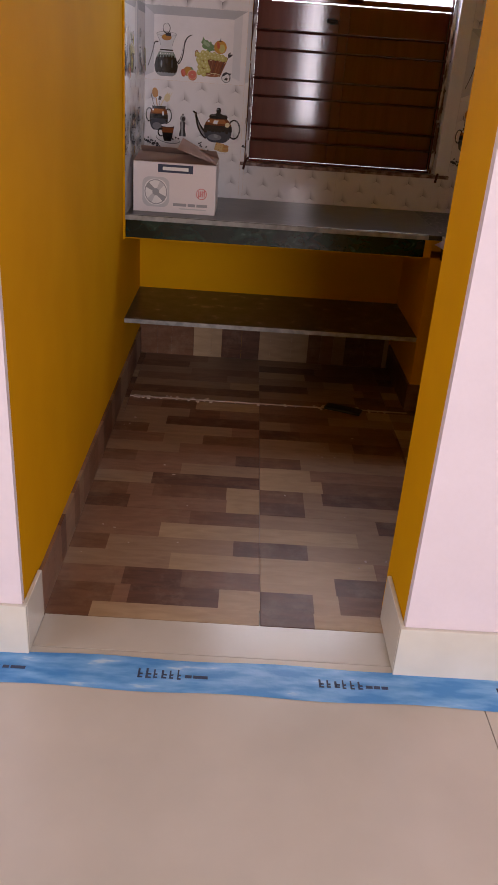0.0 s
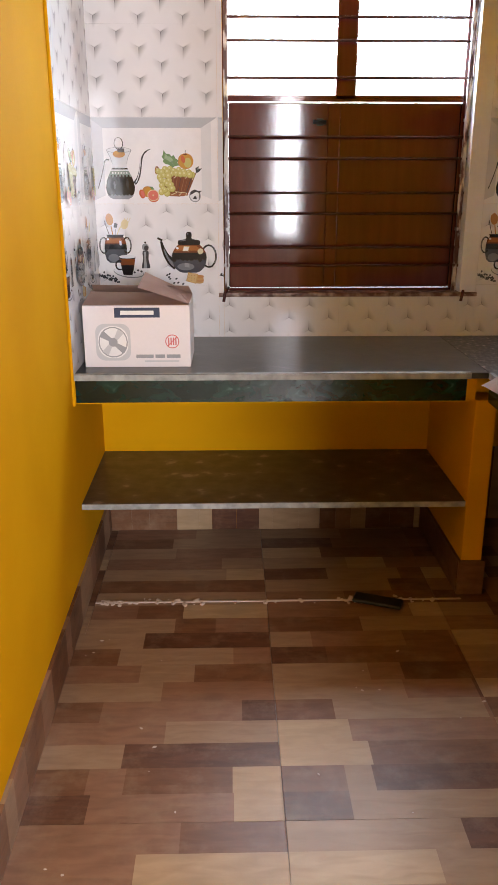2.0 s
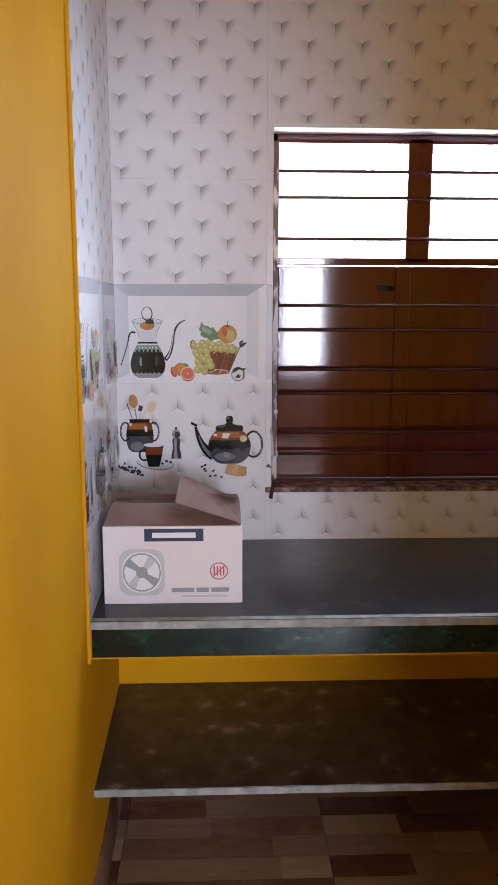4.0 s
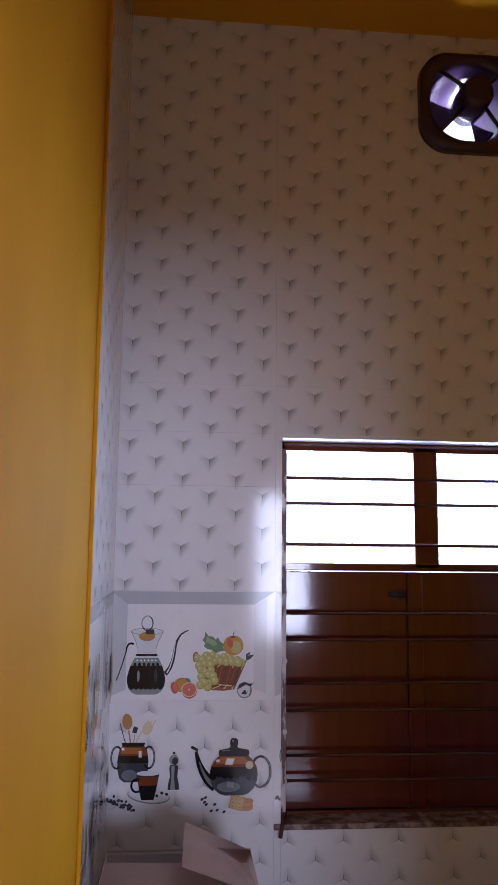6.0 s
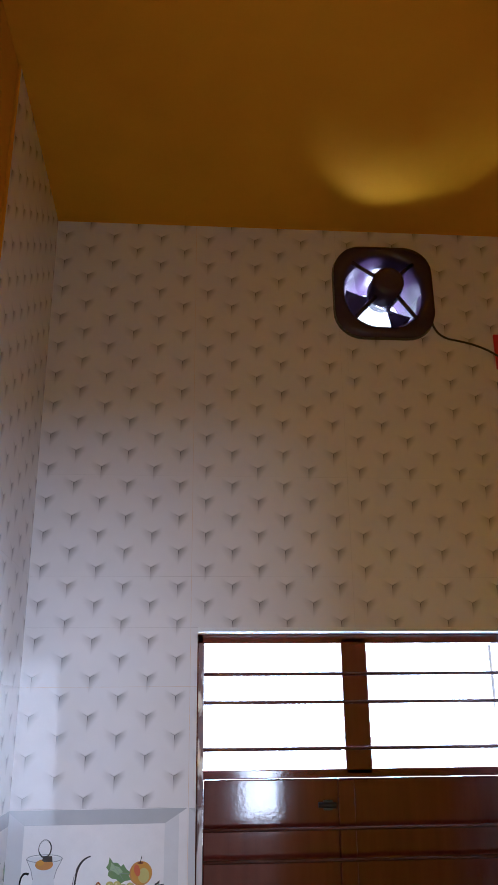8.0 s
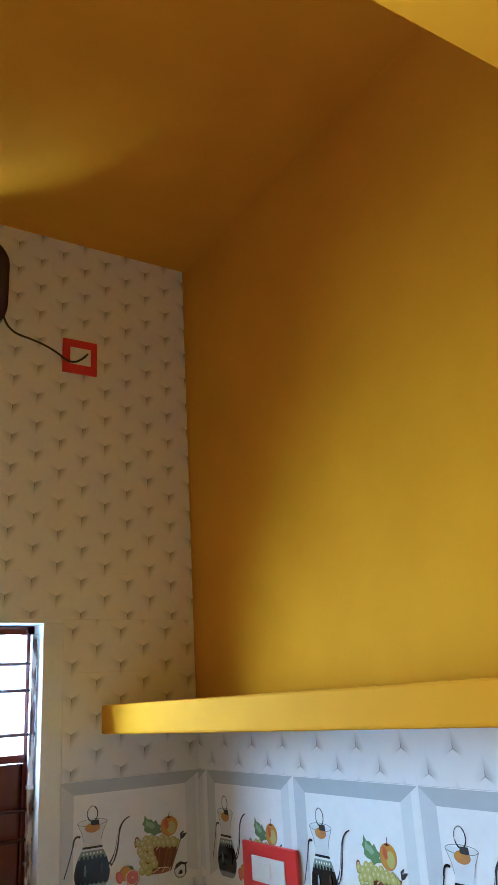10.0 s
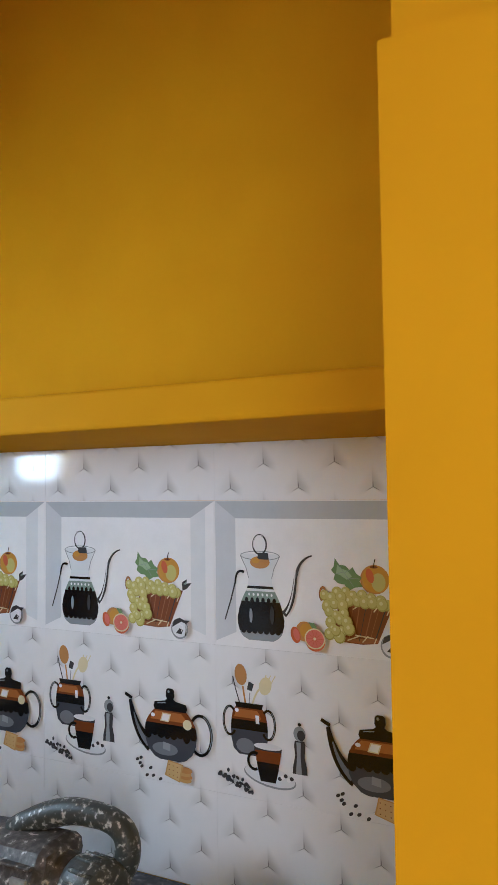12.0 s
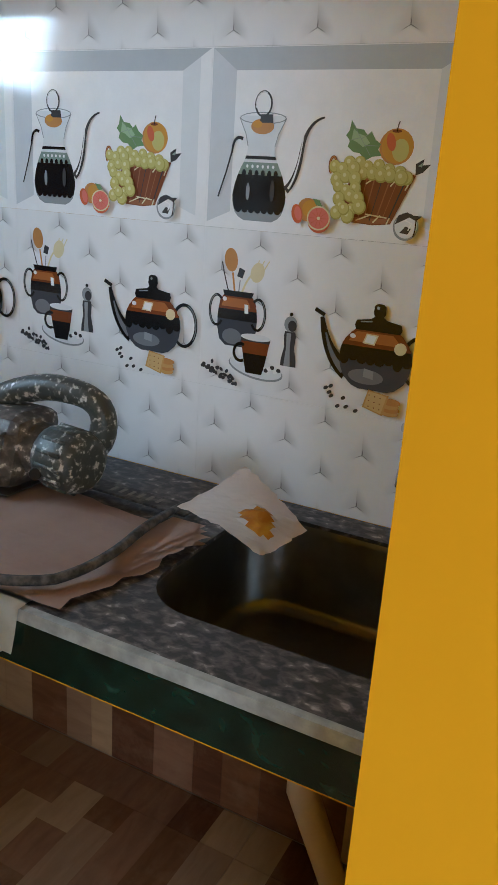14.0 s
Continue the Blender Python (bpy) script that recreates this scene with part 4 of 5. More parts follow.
# cup and saucer
p.disc(0.262 * TW, 0.165 * TH, 0.125 * TW, 0.068 * TH, SIL, 26, -0.12)
p.disc(0.262 * TW, 0.172 * TH, 0.120 * TW, 0.062 * TH, PALE, 26, -0.12)
p.lathe(0.255 * TW, [(v * TH, h * TW) for v, h in ((0.13, 0.036), (0.20, 0.048), (0.27, 0.056))], BLK)
p.lathe(0.255 * TW, [(v * TH, h * TW) for v, h in ((0.255, 0.055), (0.32, 0.062), (0.355, 0.066))], AMBER)
p.lathe(0.255 * TW, [(v * TH, h * TW) for v, h in ((0.330, 0.064), (0.36, 0.067))], STD)
p.disc(0.255 * TW, 0.360 * TH, 0.067 * TW, 0.022 * TH, PALE)
p.arc(0.190 * TW, 0.255 * TH, 0.030 * TW, 0.055 * TH, 60, 300, 0.006, BLK)
for k in range(5):
    p.disc((0.31 + 0.014 * k) * TW, (0.165 + 0.012 * (k % 3)) * TH, 0.010 * TW, 0.014 * TH, WH_ if k % 2 else STD, 7)
# mill
p.lathe(0.405 * TW, [(v * TH, h * TW) for v, h in ((0.215, 0.034), (0.26, 0.032), (0.33, 0.022), (0.40, 0.026), (0.43, 0.022))], STD)
p.lathe(0.400 * TW, [(v * TH, h * TW) for v, h in ((0.215, 0.014), (0.33, 0.008), (0.42, 0.010))], SIL)
p.disc(0.405 * TW, 0.475 * TH, 0.028 * TW, 0.048 * TH, SIL)
p.disc(0.412 * TW, 0.465 * TH, 0.018 * TW, 0.034 * TH, STD)
p.disc(0.405 * TW, 0.535 * TH, 0.008 * TW, 0.012 * TH, BLK, 10)
# beans
for k in range(34):
    t = k / 33
    p.disc((0.025 + 0.15 * t + gr.uniform(-0.012, 0.012)) * TW, (0.155 - 0.10 * t + gr.uniform(-0.03, 0.03)) * TH, 0.010 * TW, 0.011 * TH, STD if k % 3 else SLATE, 7, gr.uniform(0, 3))
for u, v in ((0.575, 0.130), (0.595, 0.145), (0.590, 0.105), (0.600, 0.085), (0.650, 0.085), (0.630, 0.030), (0.665, 0.035), (0.705, 0.020)):
    p.disc(u * TW, v * TH, 0.011 * TW, 0.011 * TH, STD, 8, 0.6)
# teapot
ct = 0.760 * TW
p.curve((0.655 * TW, 0.25 * TH), (0.565 * TW, 0.32 * TH), (0.535 * TW, 0.55 * TH), (0.036, 0.008), BLK)
p.curve((0.640 * TW, 0.25 * TH), (0.580 * TW, 0.32 * TH), (0.556 * TW, 0.46 * TH), (0.014, 0.003), SLT2)
p.stroke(q((0.505, 0.590), (0.545, 0.560)), 0.0075, BLK)
p.arc(0.920 * TW, 0.365 * TH, 0.058 * TW, 0.135 * TH, -125, 140, 0.0066, BLK)
p.arc(0.920 * TW, 0.365 * TH, 0.058 * TW, 0.135 * TH, -40, 75, 0.0018, SIL)
p.lathe(ct, [(v * TH, h * TW) for v, h in ((0.160, 0.055), (0.175, 0.085), (0.22, 0.118), (0.28, 0.136), (0.34, 0.142), (0.40, 0.138))], SLATE)
p.disc(ct - 0.03 * TW, 0.235 * TH, 0.070 * TW, 0.045 * TH, SLT2, 18)
p.lathe(ct, [(v * TH, h * TW) for v, h in ((0.335, 0.142), (0.38, 0.140), (0.425, 0.132))], BLK)
for k in range(8):
    p.disc(ct + (-0.122 + 0.035 * k) * TW, (0.335 + 0.012 * (k % 2)) * TH, 0.020 * TW, (0.028 + 0.014 * (k % 3 == 0)) * TH, BLK, 10)
p.lathe(ct, [(v * TH, h * TW) for v, h in ((0.41, 0.135), (0.45, 0.122), (0.49, 0.100), (0.520, 0.078))], AMBER)
p.lathe(ct - 0.01 * TW, [(v * TH, h * TW) for v, h in ((0.435, 0.100), (0.465, 0.090), (0.495, 0.070))], AMB2)
p.lathe(ct, [(v * TH, h * TW) for v, h in ((0.505, 0.085), (0.530, 0.092), (0.560, 0.086), (0.575, 0.030), (0.590, 0.018), (0.610, 0.024), (0.650, 0.022), (0.664, 0.012))], BLK)
p.stroke(q((0.690, 0.552), (0.735, 0.560)), 0.0022, SIL)
p.disc(0.752 * TW, 0.640 * TH, 0.006 * TW, 0.010 * TH, SIL, 8)
p.poly(q((0.705, 0.430), (0.752, 0.425), (0.765, 0.485), (0.718, 0.488)), CRM)
p.poly(q((0.712, 0.437), (0.748, 0.432), (0.758, 0.478), (0.722, 0.481)), WH_)
p.disc(0.852 * TW, 0.425 * TH, 0.024 * TW, 0.036 * TH, CRM, 12, 0.5)
p.disc(0.665 * TW, 0.465 * TH, 0.012 * TW, 0.014 * TH, WH_, 8)
p.poly(q((0.720, 0.235), (0.760, 0.225), (0.760, 0.275), (0.722, 0.285)), SIL)
# biscuits
for k in range(4):
    p.disc((0.838 + 0.004 * (k % 2)) * TW, (0.045 + 0.022 * k) * TH, 0.036 * TW, 0.022 * TH, TAN if k % 2 else BISC, 16)
p.poly(q((0.748, 0.165), (0.830, 0.145), (0.812, 0.020), (0.730, 0.055)), BISC)
p.poly(q((0.752, 0.156), (0.822, 0.139), (0.806, 0.030), (0.738, 0.060)), CRM2)
for k in range(9):
    p.disc((0.754 + 0.022 * (k % 3)) * TW, (0.065 + 0.034 * (k // 3) - 0.005 * (k % 3)) * TH, 0.003 * TW, 0.004 * TH, BASK, 6)
TEA = p.mesh("tea_set_print")

tile_cache = {}


def tile_mesh(u0, u1, v0, v1, mat):
    key = (round(u0, 4), round(u1, 4), round(v0, 4), round(v1, 4), mat.name)
    if key not in tile_cache:
        bm = block(bmesh.new(), u0 + 0.00018, u1 - 0.00018, -0.0064, 0.0, v0 + 0.00018, v1 - 0.00018)
        me = bpy.data.meshes.new("tile")
        bm.to_mesh(me)
        bm.free()
        me.materials.append(mat)
        tile_cache[key] = me
    return tile_cache[key]


ROW0 = 1.014   # foot of the tea-set course


def tile_field(parent, place, turn, a0, a1, origin, z0, z1, gaps=(), pictures=True, top_turned=2):
    """Courses of tiles from a0 to a1 along a wall and z0 to z1 up it; gaps are openings (a0, a1, z0, z1)."""
    for i in range(int(math.floor((a0 - origin) / TW)) - 1, int(math.ceil((a1 - origin) / TW)) + 1):
        for j in range(-2, 10):
            ta, tz = origin + i * TW, ROW0 + j * TH
            cells = [(max(a0, ta), min(a1, ta + TW), max(z0, tz), min(z1, tz + TH))]
            for g in gaps:
                nxt = []
                for c in cells:
                    if c[1] <= g[0] or c[0] >= g[1] or c[3] <= g[2] or c[2] >= g[3]:
                        nxt.append(c)
                        continue
                    nxt += [(c[0], min(c[1], g[0]), c[2], c[3]), (max(c[0], g[1]), c[1], c[2], c[3]),
                            (max(c[0], g[0]), min(c[1], g[1]), c[2], min(c[3], g[2])), (max(c[0], g[0]), min(c[1], g[1]), max(c[2], g[3]), c[3])]
                cells = nxt
            for c in cells:
                if c[1] - c[0] < 0.004 or c[3] - c[2] < 0.004:
                    continue
                ob = new("tile", tile_mesh(c[0] - ta, c[1] - ta, c[2] - tz, c[3] - tz, PLAIN if j == 1 and pictures else TILE_TURNED if j >= top_turned else TILE))
                ob.parent = parent
                ob.matrix_world = place @ Matrix.Translation((0, 0, 0)) @ pose(0, 0, 0, 0, 0, turn) @ Matrix.Translation((ta, 0, tz))
                if pictures and j in (0, 1):
                    for nm, me in ((("niche_print", NICHE), ("kettle_print", KETTLE), ("fruit_basket_print", FRUIT)) if j == 1 else (("tea_set_print", TEA),)):
                        cut = clipped(me, c[0] - ta, c[1] - ta, c[2] - tz, c[3] - tz)
                        if cut:
                            printed(nm, cut, ob)


clip_cache = {}


def clipped(me, u0, u1, v0, v1):
    """The print, cut off where its tile is cut."""
    if u0 < 0.002 and u1 > TW - 0.002 and v0 < 0.002 and v1 > TH - 0.002:
        return me
    key = (me.name, round(u0, 4), round(u1, 4), round(v0, 4), round(v1, 4))
    if key in clip_cache:
        return clip_cache[key]
    bm = bmesh.new()
    bm.from_mesh(me)
    for co, no in (((u0 + 0.001, 0, 0), (-1, 0, 0)), ((u1 - 0.001, 0, 0), (1, 0, 0)), ((0, 0, v0 + 0.001), (0, 0, -1)), ((0, 0, v1 - 0.001), (0, 0, 1))):
        bmesh.ops.bisect_plane(bm, geom=bm.verts[:] + bm.edges[:] + bm.faces[:], plane_co=co, plane_no=no, clear_outer=True)
    out = None
    if len(bm.faces):
        out = bpy.data.meshes.new(me.name)
        bm.to_mesh(out)
        for m in INK:
            out.materials.append(m)
    bm.free()
    clip_cache[key] = out
    return out


# ---- loose things on the worktop and floor ----
board = thing("cardboard_sheet", "torn flattened brown cardboard sheet lying on the worktop", "cardboard")
bm = bmesh.new()
rg = random.Random(11)
g = []
for i in range(25):
    t = i / 24
    row = []
    for k in range(11):
        w = k / 10
        front = Vector((1.360, 0.857, 0)).lerp(Vector((1.29, 1.74, 0)), t)
        back = Vector((1.665, 0.800, 0)).lerp(Vector((1.78, 1.62, 0)), t)
        q0 = front.lerp(back, w)
        if i == 0 or i == 24:
            q0.y += rg.uniform(-0.012, 0.012)
        drop = 0.7 * max(0.0, 1.335 - q0.x)
        row.append(bm.verts.new((q0.x + rg.uniform(-0.004, 0.004), q0.y, ZT + 0.006 + 0.004 * math.sin(i * 0.5 + k * 0.6) ** 2 - drop)))
    g.append(row)
for i in range(24):
    for k in range(10):
        bm.faces.new((g[i][k], g[i + 1][k], g[i + 1][k + 1], g[i][k + 1]))
bmesh.ops.solidify(bm, geom=bm.faces[:], thickness=0.004)
part("sheet", bm, CARD, board)
for k in range(3):
    bm = bmesh.new()
    lo = [bm.verts.new((1.49 + 0.011 * i + 0.012 * k, 0.835 - 0.0022 * i + 0.010 * k + rg.uniform(-0.005, 0.005), ZT + 0.0125 + 0.0028 * k + rg.uniform(0, 0.0012))) for i in range(18)]
    hi = [bm.verts.new((1.49 + 0.011 * i + 0.012 * k, 0.885 - 0.0008 * i + 0.008 * k, ZT + 0.0130 + 0.0028 * k)) for i in range(18)]
    for i in range(17):
        bm.faces.new((lo[i], lo[i + 1], hi[i + 1], hi[i]))
    bmesh.ops.solidify(bm, geom=bm.faces[:], thickness=0.002)
    part("torn_layer", bm, CARD, board)
scrap = thing("paper_scrap", "torn cream paper scrap folded over the worktop edge", "paper")
bm = bmesh.new()
g = []
for i in range(9):
    t = i / 8
    y = 0.902 + 0.13 * t
    low = 0.715 + 0.05 * abs(t - 0.45) + rg.uniform(-0.006, 0.006)
    g.append([bm.verts.new(c) for c in ((1.395 + rg.uniform(-0.01, 0.01), y, ZT + 0.0055), (1.350, y + 0.004, ZT + 0.0055), (1.333, y + 0.006, ZT + 0.002), (1.331, y + 0.012, 0.77), (1.328, y + 0.018, low))])
for r0, r1 in zip(g, g[1:]):
    for k in range(4):
        bm.faces.new((r0[k], r0[k + 1], r1[k + 1], r1[k])).smooth = True
bmesh.ops.solidify(bm, geom=bm.faces[:], thickness=0.001)
part("sheet", bm, two_tone("soiled_cream_paper", (0.52, 0.46, 0.36), (0.62, 0.57, 0.47), 12, 0.35, 0.65, 0.8, bump=0.3), scrap)

paper = thing("stained_paper", "crumpled white paper with an orange food stain over the sink rim", "paper")
bm = bmesh.new()
g = []
N = 16
for i in range(N + 1):
    row = []
    for k in range(N + 1):
        s, t = i / N, k / N
        a = Vector((1.722, 0.892, ZT + 0.020)).lerp(Vector((1.796, 0.797, ZT + 0.095)), s)
        b = Vector((1.650, 0.684, ZT + 0.006)).lerp(Vector((1.756, 0.650, ZT + 0.020)), s)
        rim = min(s, t, 1 - s, 1 - t) == 0
        crease = 0.014 * abs(s - 0.45 + 0.35 * (t - 0.5)) + 0.012 * abs(t - 0.40 - 0.5 * (s - 0.5)) + 0.0012 * rg.random()
        c = a.lerp(b, t) + Vector((0, 0, 0.010 * math.sin(math.pi * t) + crease))
        if rim:
            c += Vector((rg.uniform(-0.003, 0.003), rg.uniform(-0.003, 0.003), 0))
        d = math.hypot((s - 0.52) / 0.20, (t - 0.66 - 0.25 * (0.5 - s)) / 0.19) + 0.16 * math.sin(6 * s + 11 * t) * math.cos(13 * s - 5 * t)
        if d < 1:
            c.z += 0.011 * (1 - d) + 0.003 * rg.random()
        v = bm.verts.new(c)
        row.append((v, d))
    g.append(row)
for i in range(N):
    for k in range(N):
        cell = (g[i][k], g[i + 1][k], g[i + 1][k + 1], g[i][k + 1])
        f = bm.faces.new([c[0] for c in cell])
        f.material_index = int(sum(c[1] for c in cell) < 4)
bmesh.ops.solidify(bm, geom=bm.faces[:], thickness=0.0012)
part("sheet", bm, [PAPER, STAIN], paper)

wire = thing("loose_cable", "thick dusty black cable curving over the cardboard", "cable")
part("cord", tube(bmesh.new(), bend((1.33, 1.22, ZT + 0.022), (1.315, 0.965, ZT + 0.024), (1.400, 0.898, ZT + 0.024), 10) + bend((1.400, 0.898, ZT + 0.024), (1.470, 0.865, ZT + 0.026), (1.581, 0.884, ZT + 0.030), 10)[1:] + bend((1.581, 0.884, ZT + 0.030), (1.70, 0.900, ZT + 0.030), (1.883, 0.900, ZT + 0.010), 10)[1:], [0.0085] * 22 + [0.0085 - 0.0006 * k for k in range(9)], 10), CABLE, wire)

tool = thing("power_tool", "plaster-flecked grey power tool with a loop handle lying on cardboard", "power tool")
bm = block(bmesh.new(), 1.618, 1.748, 1.185, 1.45, ZT + 0.018, ZT + 0.158, 0.032)
for v in bm.verts:
    v.co.x += 0.020 * (v.co.z - ZT - 0.088) / 0.07
    v.co.z -= 0.10 * max(0.0, v.co.y - 1.36)
body = part("body", bm, TOOL, tool)
part("gear_neck", tube(bmesh.new(), [(1.690, 1.225, ZT + 0.084), (1.692, 1.185, ZT + 0.084), (1.693, 1.160, ZT + 0.083)], [0.062, 0.056, 0.050], 20), TOOL, tool)
cap = part("motor_cap", tube(bmesh.new(), [(1.695, 1.168, ZT + 0.082), (1.695, 1.162, ZT + 0.082), (1.693, 1.150, ZT + 0.082), (1.688, 1.090, ZT + 0.080), (1.686, 1.072, ZT + 0.079), (1.685, 1.066, ZT + 0.079)], [0.050, 0.056, 0.060, 0.061, 0.053, 0.040], 22), FLECKED, tool, "round cap caked with white plaster flecks")
for k in range(14):
    a = 2 * math.pi * k / 14
    bm = tube(bmesh.new(), [(1.693 + 0.0595 * math.cos(a), 1.150, ZT + 0.082 + 0.0595 * math.sin(a)), (1.688 + 0.0605 * math.cos(a), 1.092, ZT + 0.080 + 0.0605 * math.sin(a))], 0.0042, 6)
    part("rib", bm, FLECKED, cap)
loop = bend((1.715, 1.345, ZT + 0.140), (1.738, 1.25, ZT + 0.205), (1.742, 1.165, ZT + 0.198), 8) + bend((1.742, 1.165, ZT + 0.198), (1.748, 1.075, ZT + 0.198), (1.750, 1.082, ZT + 0.140), 8)[1:] + bend((1.750, 1.082, ZT + 0.140), (1.750, 1.085, ZT + 0.085), (1.728, 1.140, ZT + 0.075), 6)[1:]
part("loop_handle", tube(bmesh.new(), loop, [0.030 - 0.005 * math.sin(math.pi * k / 22) for k in range(len(loop))], 14), FLECKED, tool)
for z in (0.050, 0.125):
    part("seam_rib", block(bmesh.new(), 1.606 + 0.02 * (z - 0.088) / 0.07, 1.621 + 0.02 * (z - 0.088) / 0.07, 1.215, 1.41, ZT + z, ZT + z + 0.006, 0.002), TOOL, body)
part("rating_plate", block(bmesh.new(), 1.6135, 1.621, 1.222, 1.262, ZT + 0.070, ZT + 0.108, 0.001), material("grey_scuffed_plate", (0.30, 0.30, 0.29), 0.4, vary=0.3, scale=60), body, "scuffed grey rating plate")
part("cap_screw", tube(bmesh.new(), [(1.636, 1.150, ZT + 0.062), (1.628, 1.146, ZT + 0.062)], [0.013, 0.011], 12), BLACK_PL, tool)
part("base_plate", block(bmesh.new(), 1.60, 1.77, 1.19, 1.46, ZT + 0.0145, ZT + 0.0195, 0.002), STEEL, tool)

strap = thing("packing_strap", "dark dusty printed packing strip lying by the wall", "strip")
bm = block(bmesh.new(), -0.14, 0.14, -0.024, 0.024, 0.0, 0.005, 0.002)
bmesh.ops.transform(bm, matrix=pose(1.742, 1.01, ZT + 0.016, 0, 0, 88), verts=bm.verts)
part("band", bm, CABLE, strap)
for k in range(6):
    bm = block(bmesh.new(), -0.004, 0.004, -0.011, 0.011, 0.0052, 0.0058)
    bmesh.ops.transform(bm, matrix=pose(1.742, 0.945 + 0.021 * k, ZT + 0.016, 0, 0, 88), verts=bm.verts)
    part("printed_mark", bm, PIPE_GREY, strap, "row of pale printed bars")
offcut = thing("dark_offcut", "small dark rag lying on the kitchen floor", "offcut")
bm = block(bmesh.new(), -0.085, 0.085, -0.03, 0.03, 0.0, 0.014, 0.005)
bmesh.ops.transform(bm, matrix=pose(1.0, 1.745, 0.0035, 0, 0, -22), verts=bm.verts)
part("scrap", bm, BLACK_PL, offcut)
crumbs = tagged(new("plaster_crumbs"), "pale plaster crumbs scattered along the floor joint", "crumbs", kind="stuff")
bm = bmesh.new()
for i in range(110):
    x = rg.choice((rg.uniform(0.03, 0.40), rg.uniform(0.03, 1.28), rg.uniform(0.85, 1.15)))
    y = 1.765 + rg.gauss(0, 0.012) if i < 80 else rg.uniform(0.45, 1.75)
    r = rg.uniform(0.002, 0.010) if i < 80 else rg.uniform(0.001, 0.004)
    bmesh.ops.create_icosphere(bm, subdivisions=1, radius=r, matrix=pose(x, y, 0.001, 0, 0, rg.uniform(0, 360)) @ Matrix.Diagonal((rg.uniform(0.8, 2.2), 1, 0.5, 1)))
part("crumb", bm, DIRT, crumbs)
slab("cement_joint", 0.012, 1.30, 1.7645, 1.7735, -0.009, 0.0030, DIRT, crumbs, 0.001)

# ---- tiles and planks ----
for a0, a1, origin, z0, z1 in ((-0.0315, WX1, -0.033, ZT, WZ1 + 0.011), (WX1, XR - 0.0075, XR - TW + 0.004, ZT, WZ1 + 0.011), (-0.0315, XR - 0.0075, -0.033, WZ1 + 0.011, ZC)):
    tile_field(wall_back, Matrix.Translation((0, YB, 0)), 0, a0, a1, origin, z0, z1, ((WX0, WX1, WZ0, WZ1 + 0.011), (FX - FH, FX + FH, FZ - FH, FZ + FH)))
tile_field(wall_right, Matrix.Translation((XR, 0, 0)), -90, -YB, -YF, -0.983 - 4 * TW, ZT, 1.756, top_turned=9)
tile_field(wall_left, LEFT, 90, 1.80, YB, 2.18 - TW, ZT, ZC)
edging = slab("tile_edging", 0.0, 0.0085, 1.791, 1.7995, ZT - 0.1, ZC - 0.002, YELLOW, wall_left, 0.002, "yellow paint over the tile edge")
edging.matrix_world = LEFT

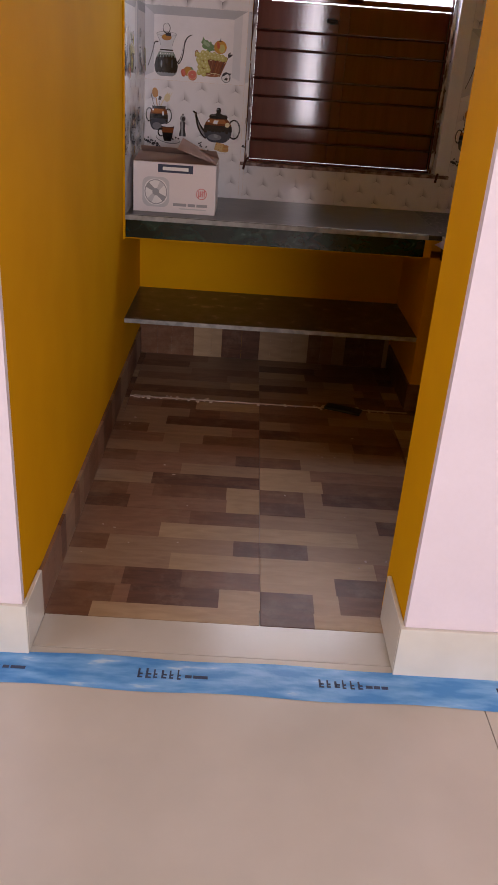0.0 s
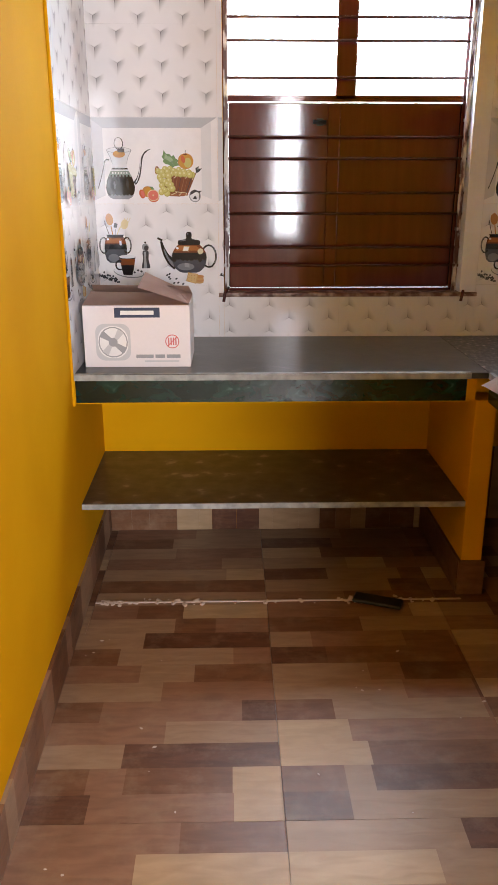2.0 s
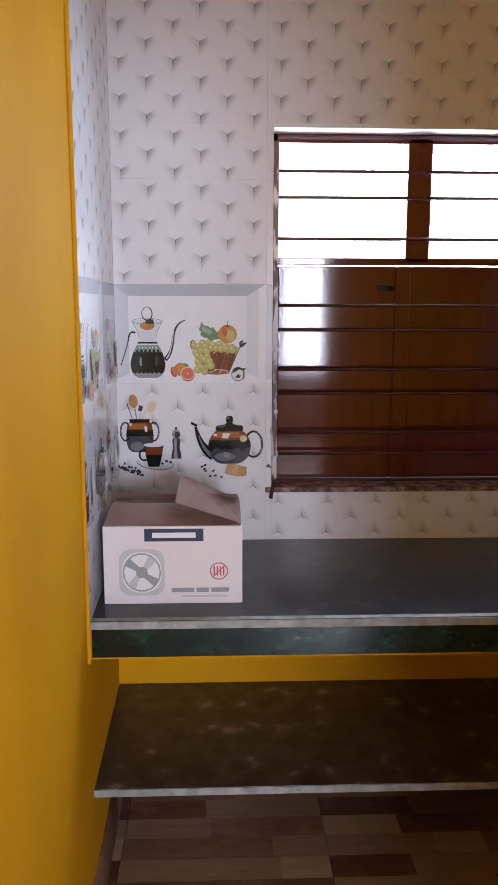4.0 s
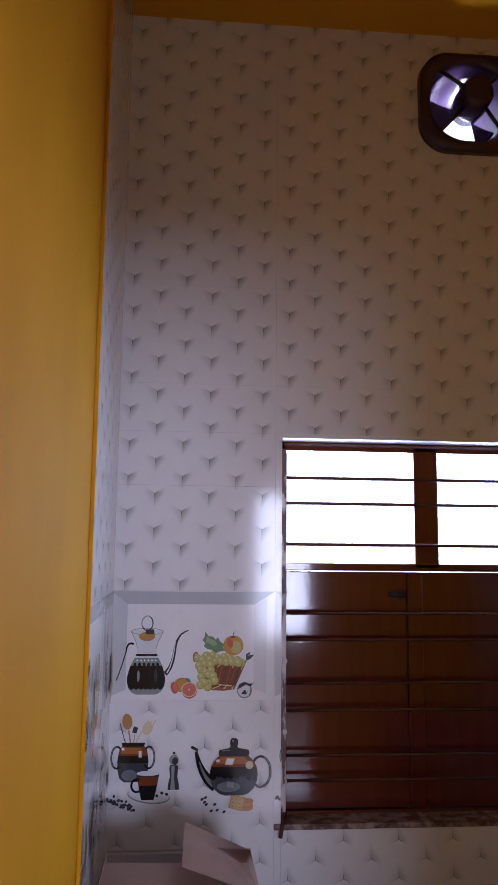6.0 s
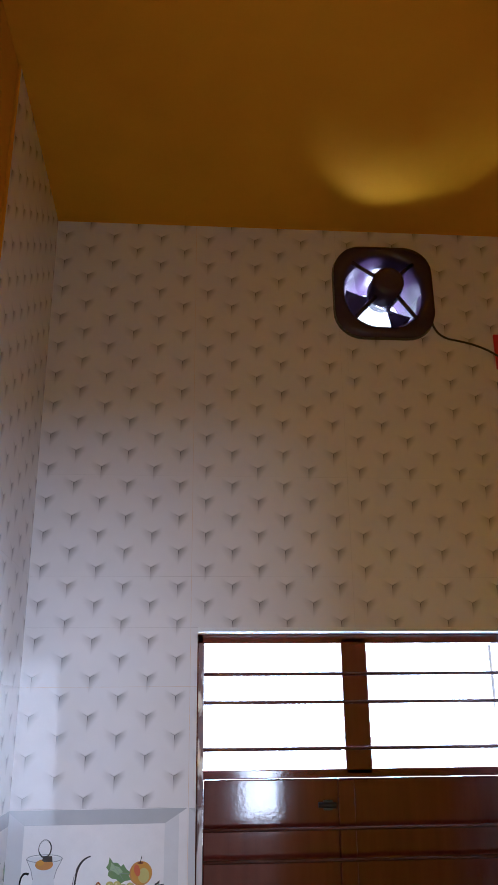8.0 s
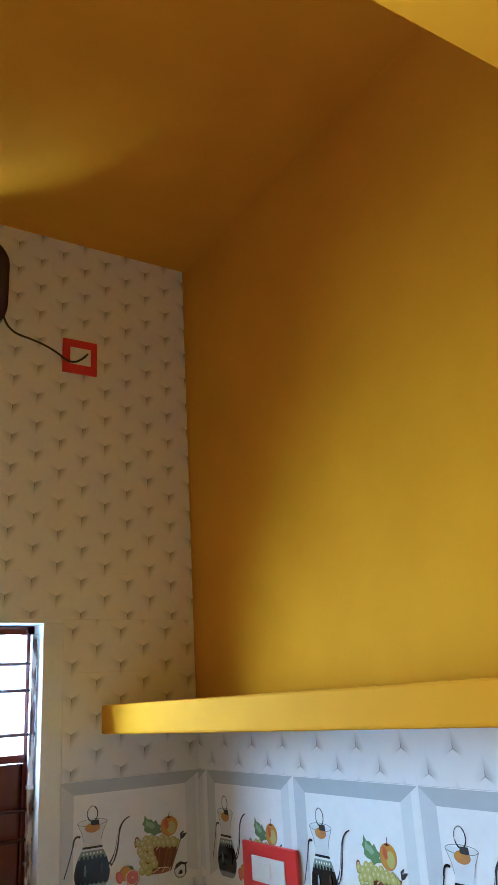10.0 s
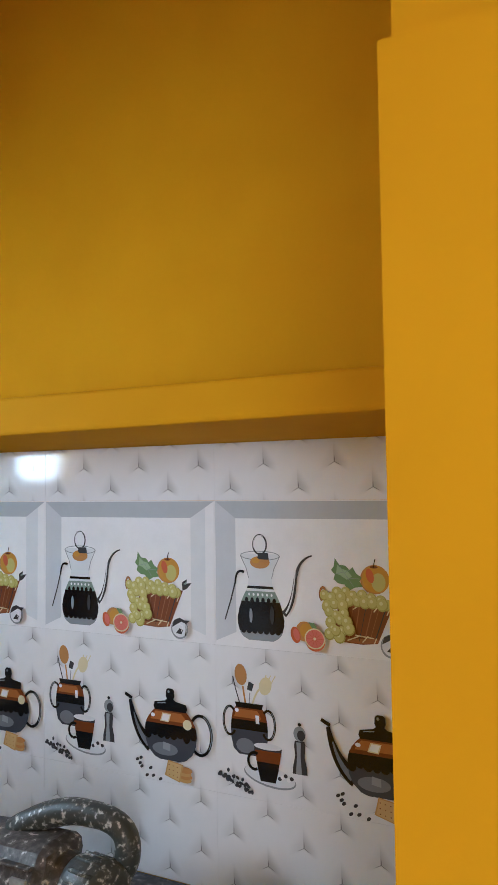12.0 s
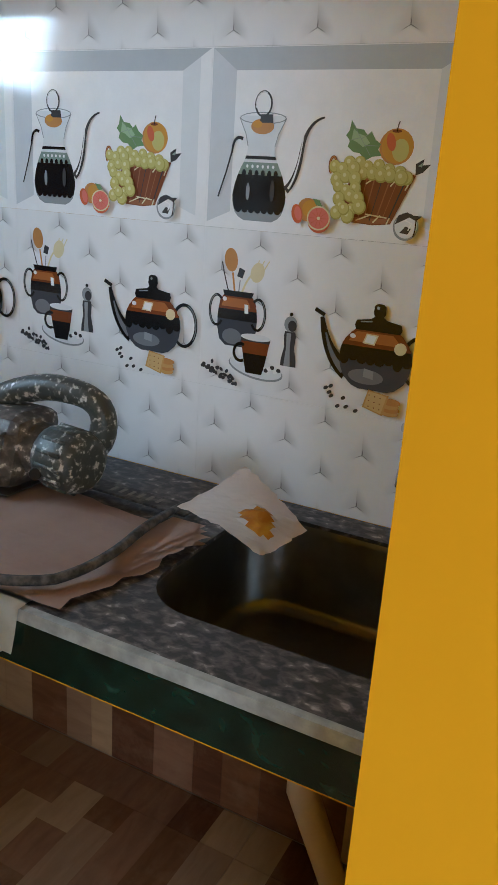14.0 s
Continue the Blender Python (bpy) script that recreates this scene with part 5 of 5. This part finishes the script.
fr = random.Random(21)
PH = 0.0887
FIXED = {
    0: ((-.05, .131, 3), (.131, .610, 2), (.612, .765, 0), (.765, 1.0, 2)), 1: ((-.05, .181, 3), (.181, .227, 1), (.227, .490, 0), (.490, .612, 2), (.612, .768, 0), (.768, .844, 2), (.844, 1.0, 3)),
    2: ((-.05, .197, 1), (.197, .373, 0), (.373, .612, 3), (.612, .840, 2), (.840, 1.02, 0)), 3: ((-.05, .329, 4), (.329, .612, 2), (.612, .974, 2), (.974, 1.05, 1)),
    4: ((-.05, .120, 3), (.120, .525, 4), (.525, .612, 0), (.612, .766, 0), (.766, 1.1, 4)), 5: ((-.05, .278, 1), (.278, .612, 2), (.612, .938, 2), (.938, 1.1, 4)),
    6: ((-.05, .371, 1), (.371, .612, 3), (.612, 1.017, 4), (1.017, 1.2, 0)), 7: ((-.05, .148, 0), (.148, .493, 1), (.493, .612, 2), (.612, .771, 0), (.771, 1.15, 4)),
    8: ((-.05, .132, 3), (.132, .224, 1), (.224, .490, 3), (.490, .612, 2), (.612, .771, 3), (.771, .840, 4), (.840, 1.2, 0)), 9: ((-.05, .209, 4), (.209, .612, 0), (.612, .847, 2), (.847, 1.2, 3)),
    10: ((-.05, .310, 1), (.310, .612, 4), (.612, .807, 2), (.807, 1.2, 1)), 11: ((-.05, .126, 3), (.126, .517, 1), (.517, .612, 0), (.612, .774, 3), (.774, 1.2, 4)),
    12: ((-.05, .287, 4), (.287, .612, 1), (.612, .992, 4), (.992, 1.2, 1)), 13: ((-.05, .214, 1), (.214, .377, 4), (.377, .612, 3), (.612, .902, 4), (.902, 1.003, 1), (1.003, 1.2, 0)),
    14: ((-.05, .139, 3), (.139, .494, 4), (.494, .612, 1), (.612, .785, 0), (.785, 1.2, 3)), 15: ((-.05, .208, 4), (.208, .612, 0), (.612, .746, 4), (.746, 1.046, 1), (1.046, 1.2, 3))}
for r in range(27):
    y0, y1 = max(0.172, 0.150 + PH * r), min(0.150 + PH * (r + 1), YB - 0.012)
    if y1 - y0 < 0.01:
        continue
    row = list(FIXED.get(r, ()))
    x = row[-1][1] if row else -0.05
    while x < XR - 0.02:
        seam = 0.012 + 0.6 * (math.floor((x - 0.012) / 0.6 + 1e-6) + 1)
        e = min(x + fr.uniform(0.13, 0.34), seam, XR - 0.013)
        if seam - e < 0.07:
            e = min(seam, XR - 0.013)
        row.append((x, e, fr.choice((0, 1, 1, 2, 3, 4, 4))))
        x = e
    for a, e, tone in row:
        tidy = 0.0014 if abs((e - 0.012) / 0.6 - round((e - 0.012) / 0.6)) < 0.01 else 0.0
        slab("plank", a, e - tidy, y0, y1 - (0.0012 if r % 7 == 6 else 0), -0.0095, 0.0, PLANKS[tone], floor_kitchen, 0)


def dado(parent, place, turn, length, height, seed, lo=0.05, hi=0.13, tones=(0, 0, 1, 2, 2, 3, 4)):
    """A course of vertical plank strips along the foot of a wall."""
    rr, u = random.Random(seed), 0.0
    while u < length - 0.005:
        e = min(u + rr.uniform(lo, hi), length)
        ob = slab("skirting_strip", u, e - 0.0006, -0.011, 0, 0.0005, height, PLANKS[rr.choice(tones)], parent, 0)
        ob.matrix_world = place @ pose(0, 0, 0, 0, 0, turn)
        u = e


dado(wall_left, LEFT @ Matrix.Translation((0.0, 0.166, 0)), 90, YB - 0.166, 0.135, 3, 0.06, 0.14, (0, 3, 0, 4, 1))
dado(wall_back, Matrix.Translation((-0.025, 2.385, 0)), 0, 1.315, 0.33, 5, 0.05, 0.12)
dado(wall_back, Matrix.Translation((1.376, YB, 0)), 0, 0.55, 0.33, 6)
dado(wall_right, Matrix.Translation((XR, YB - 0.012, 0)), -90, YB - YF - 0.012, 0.33, 8, 0.06, 0.14)
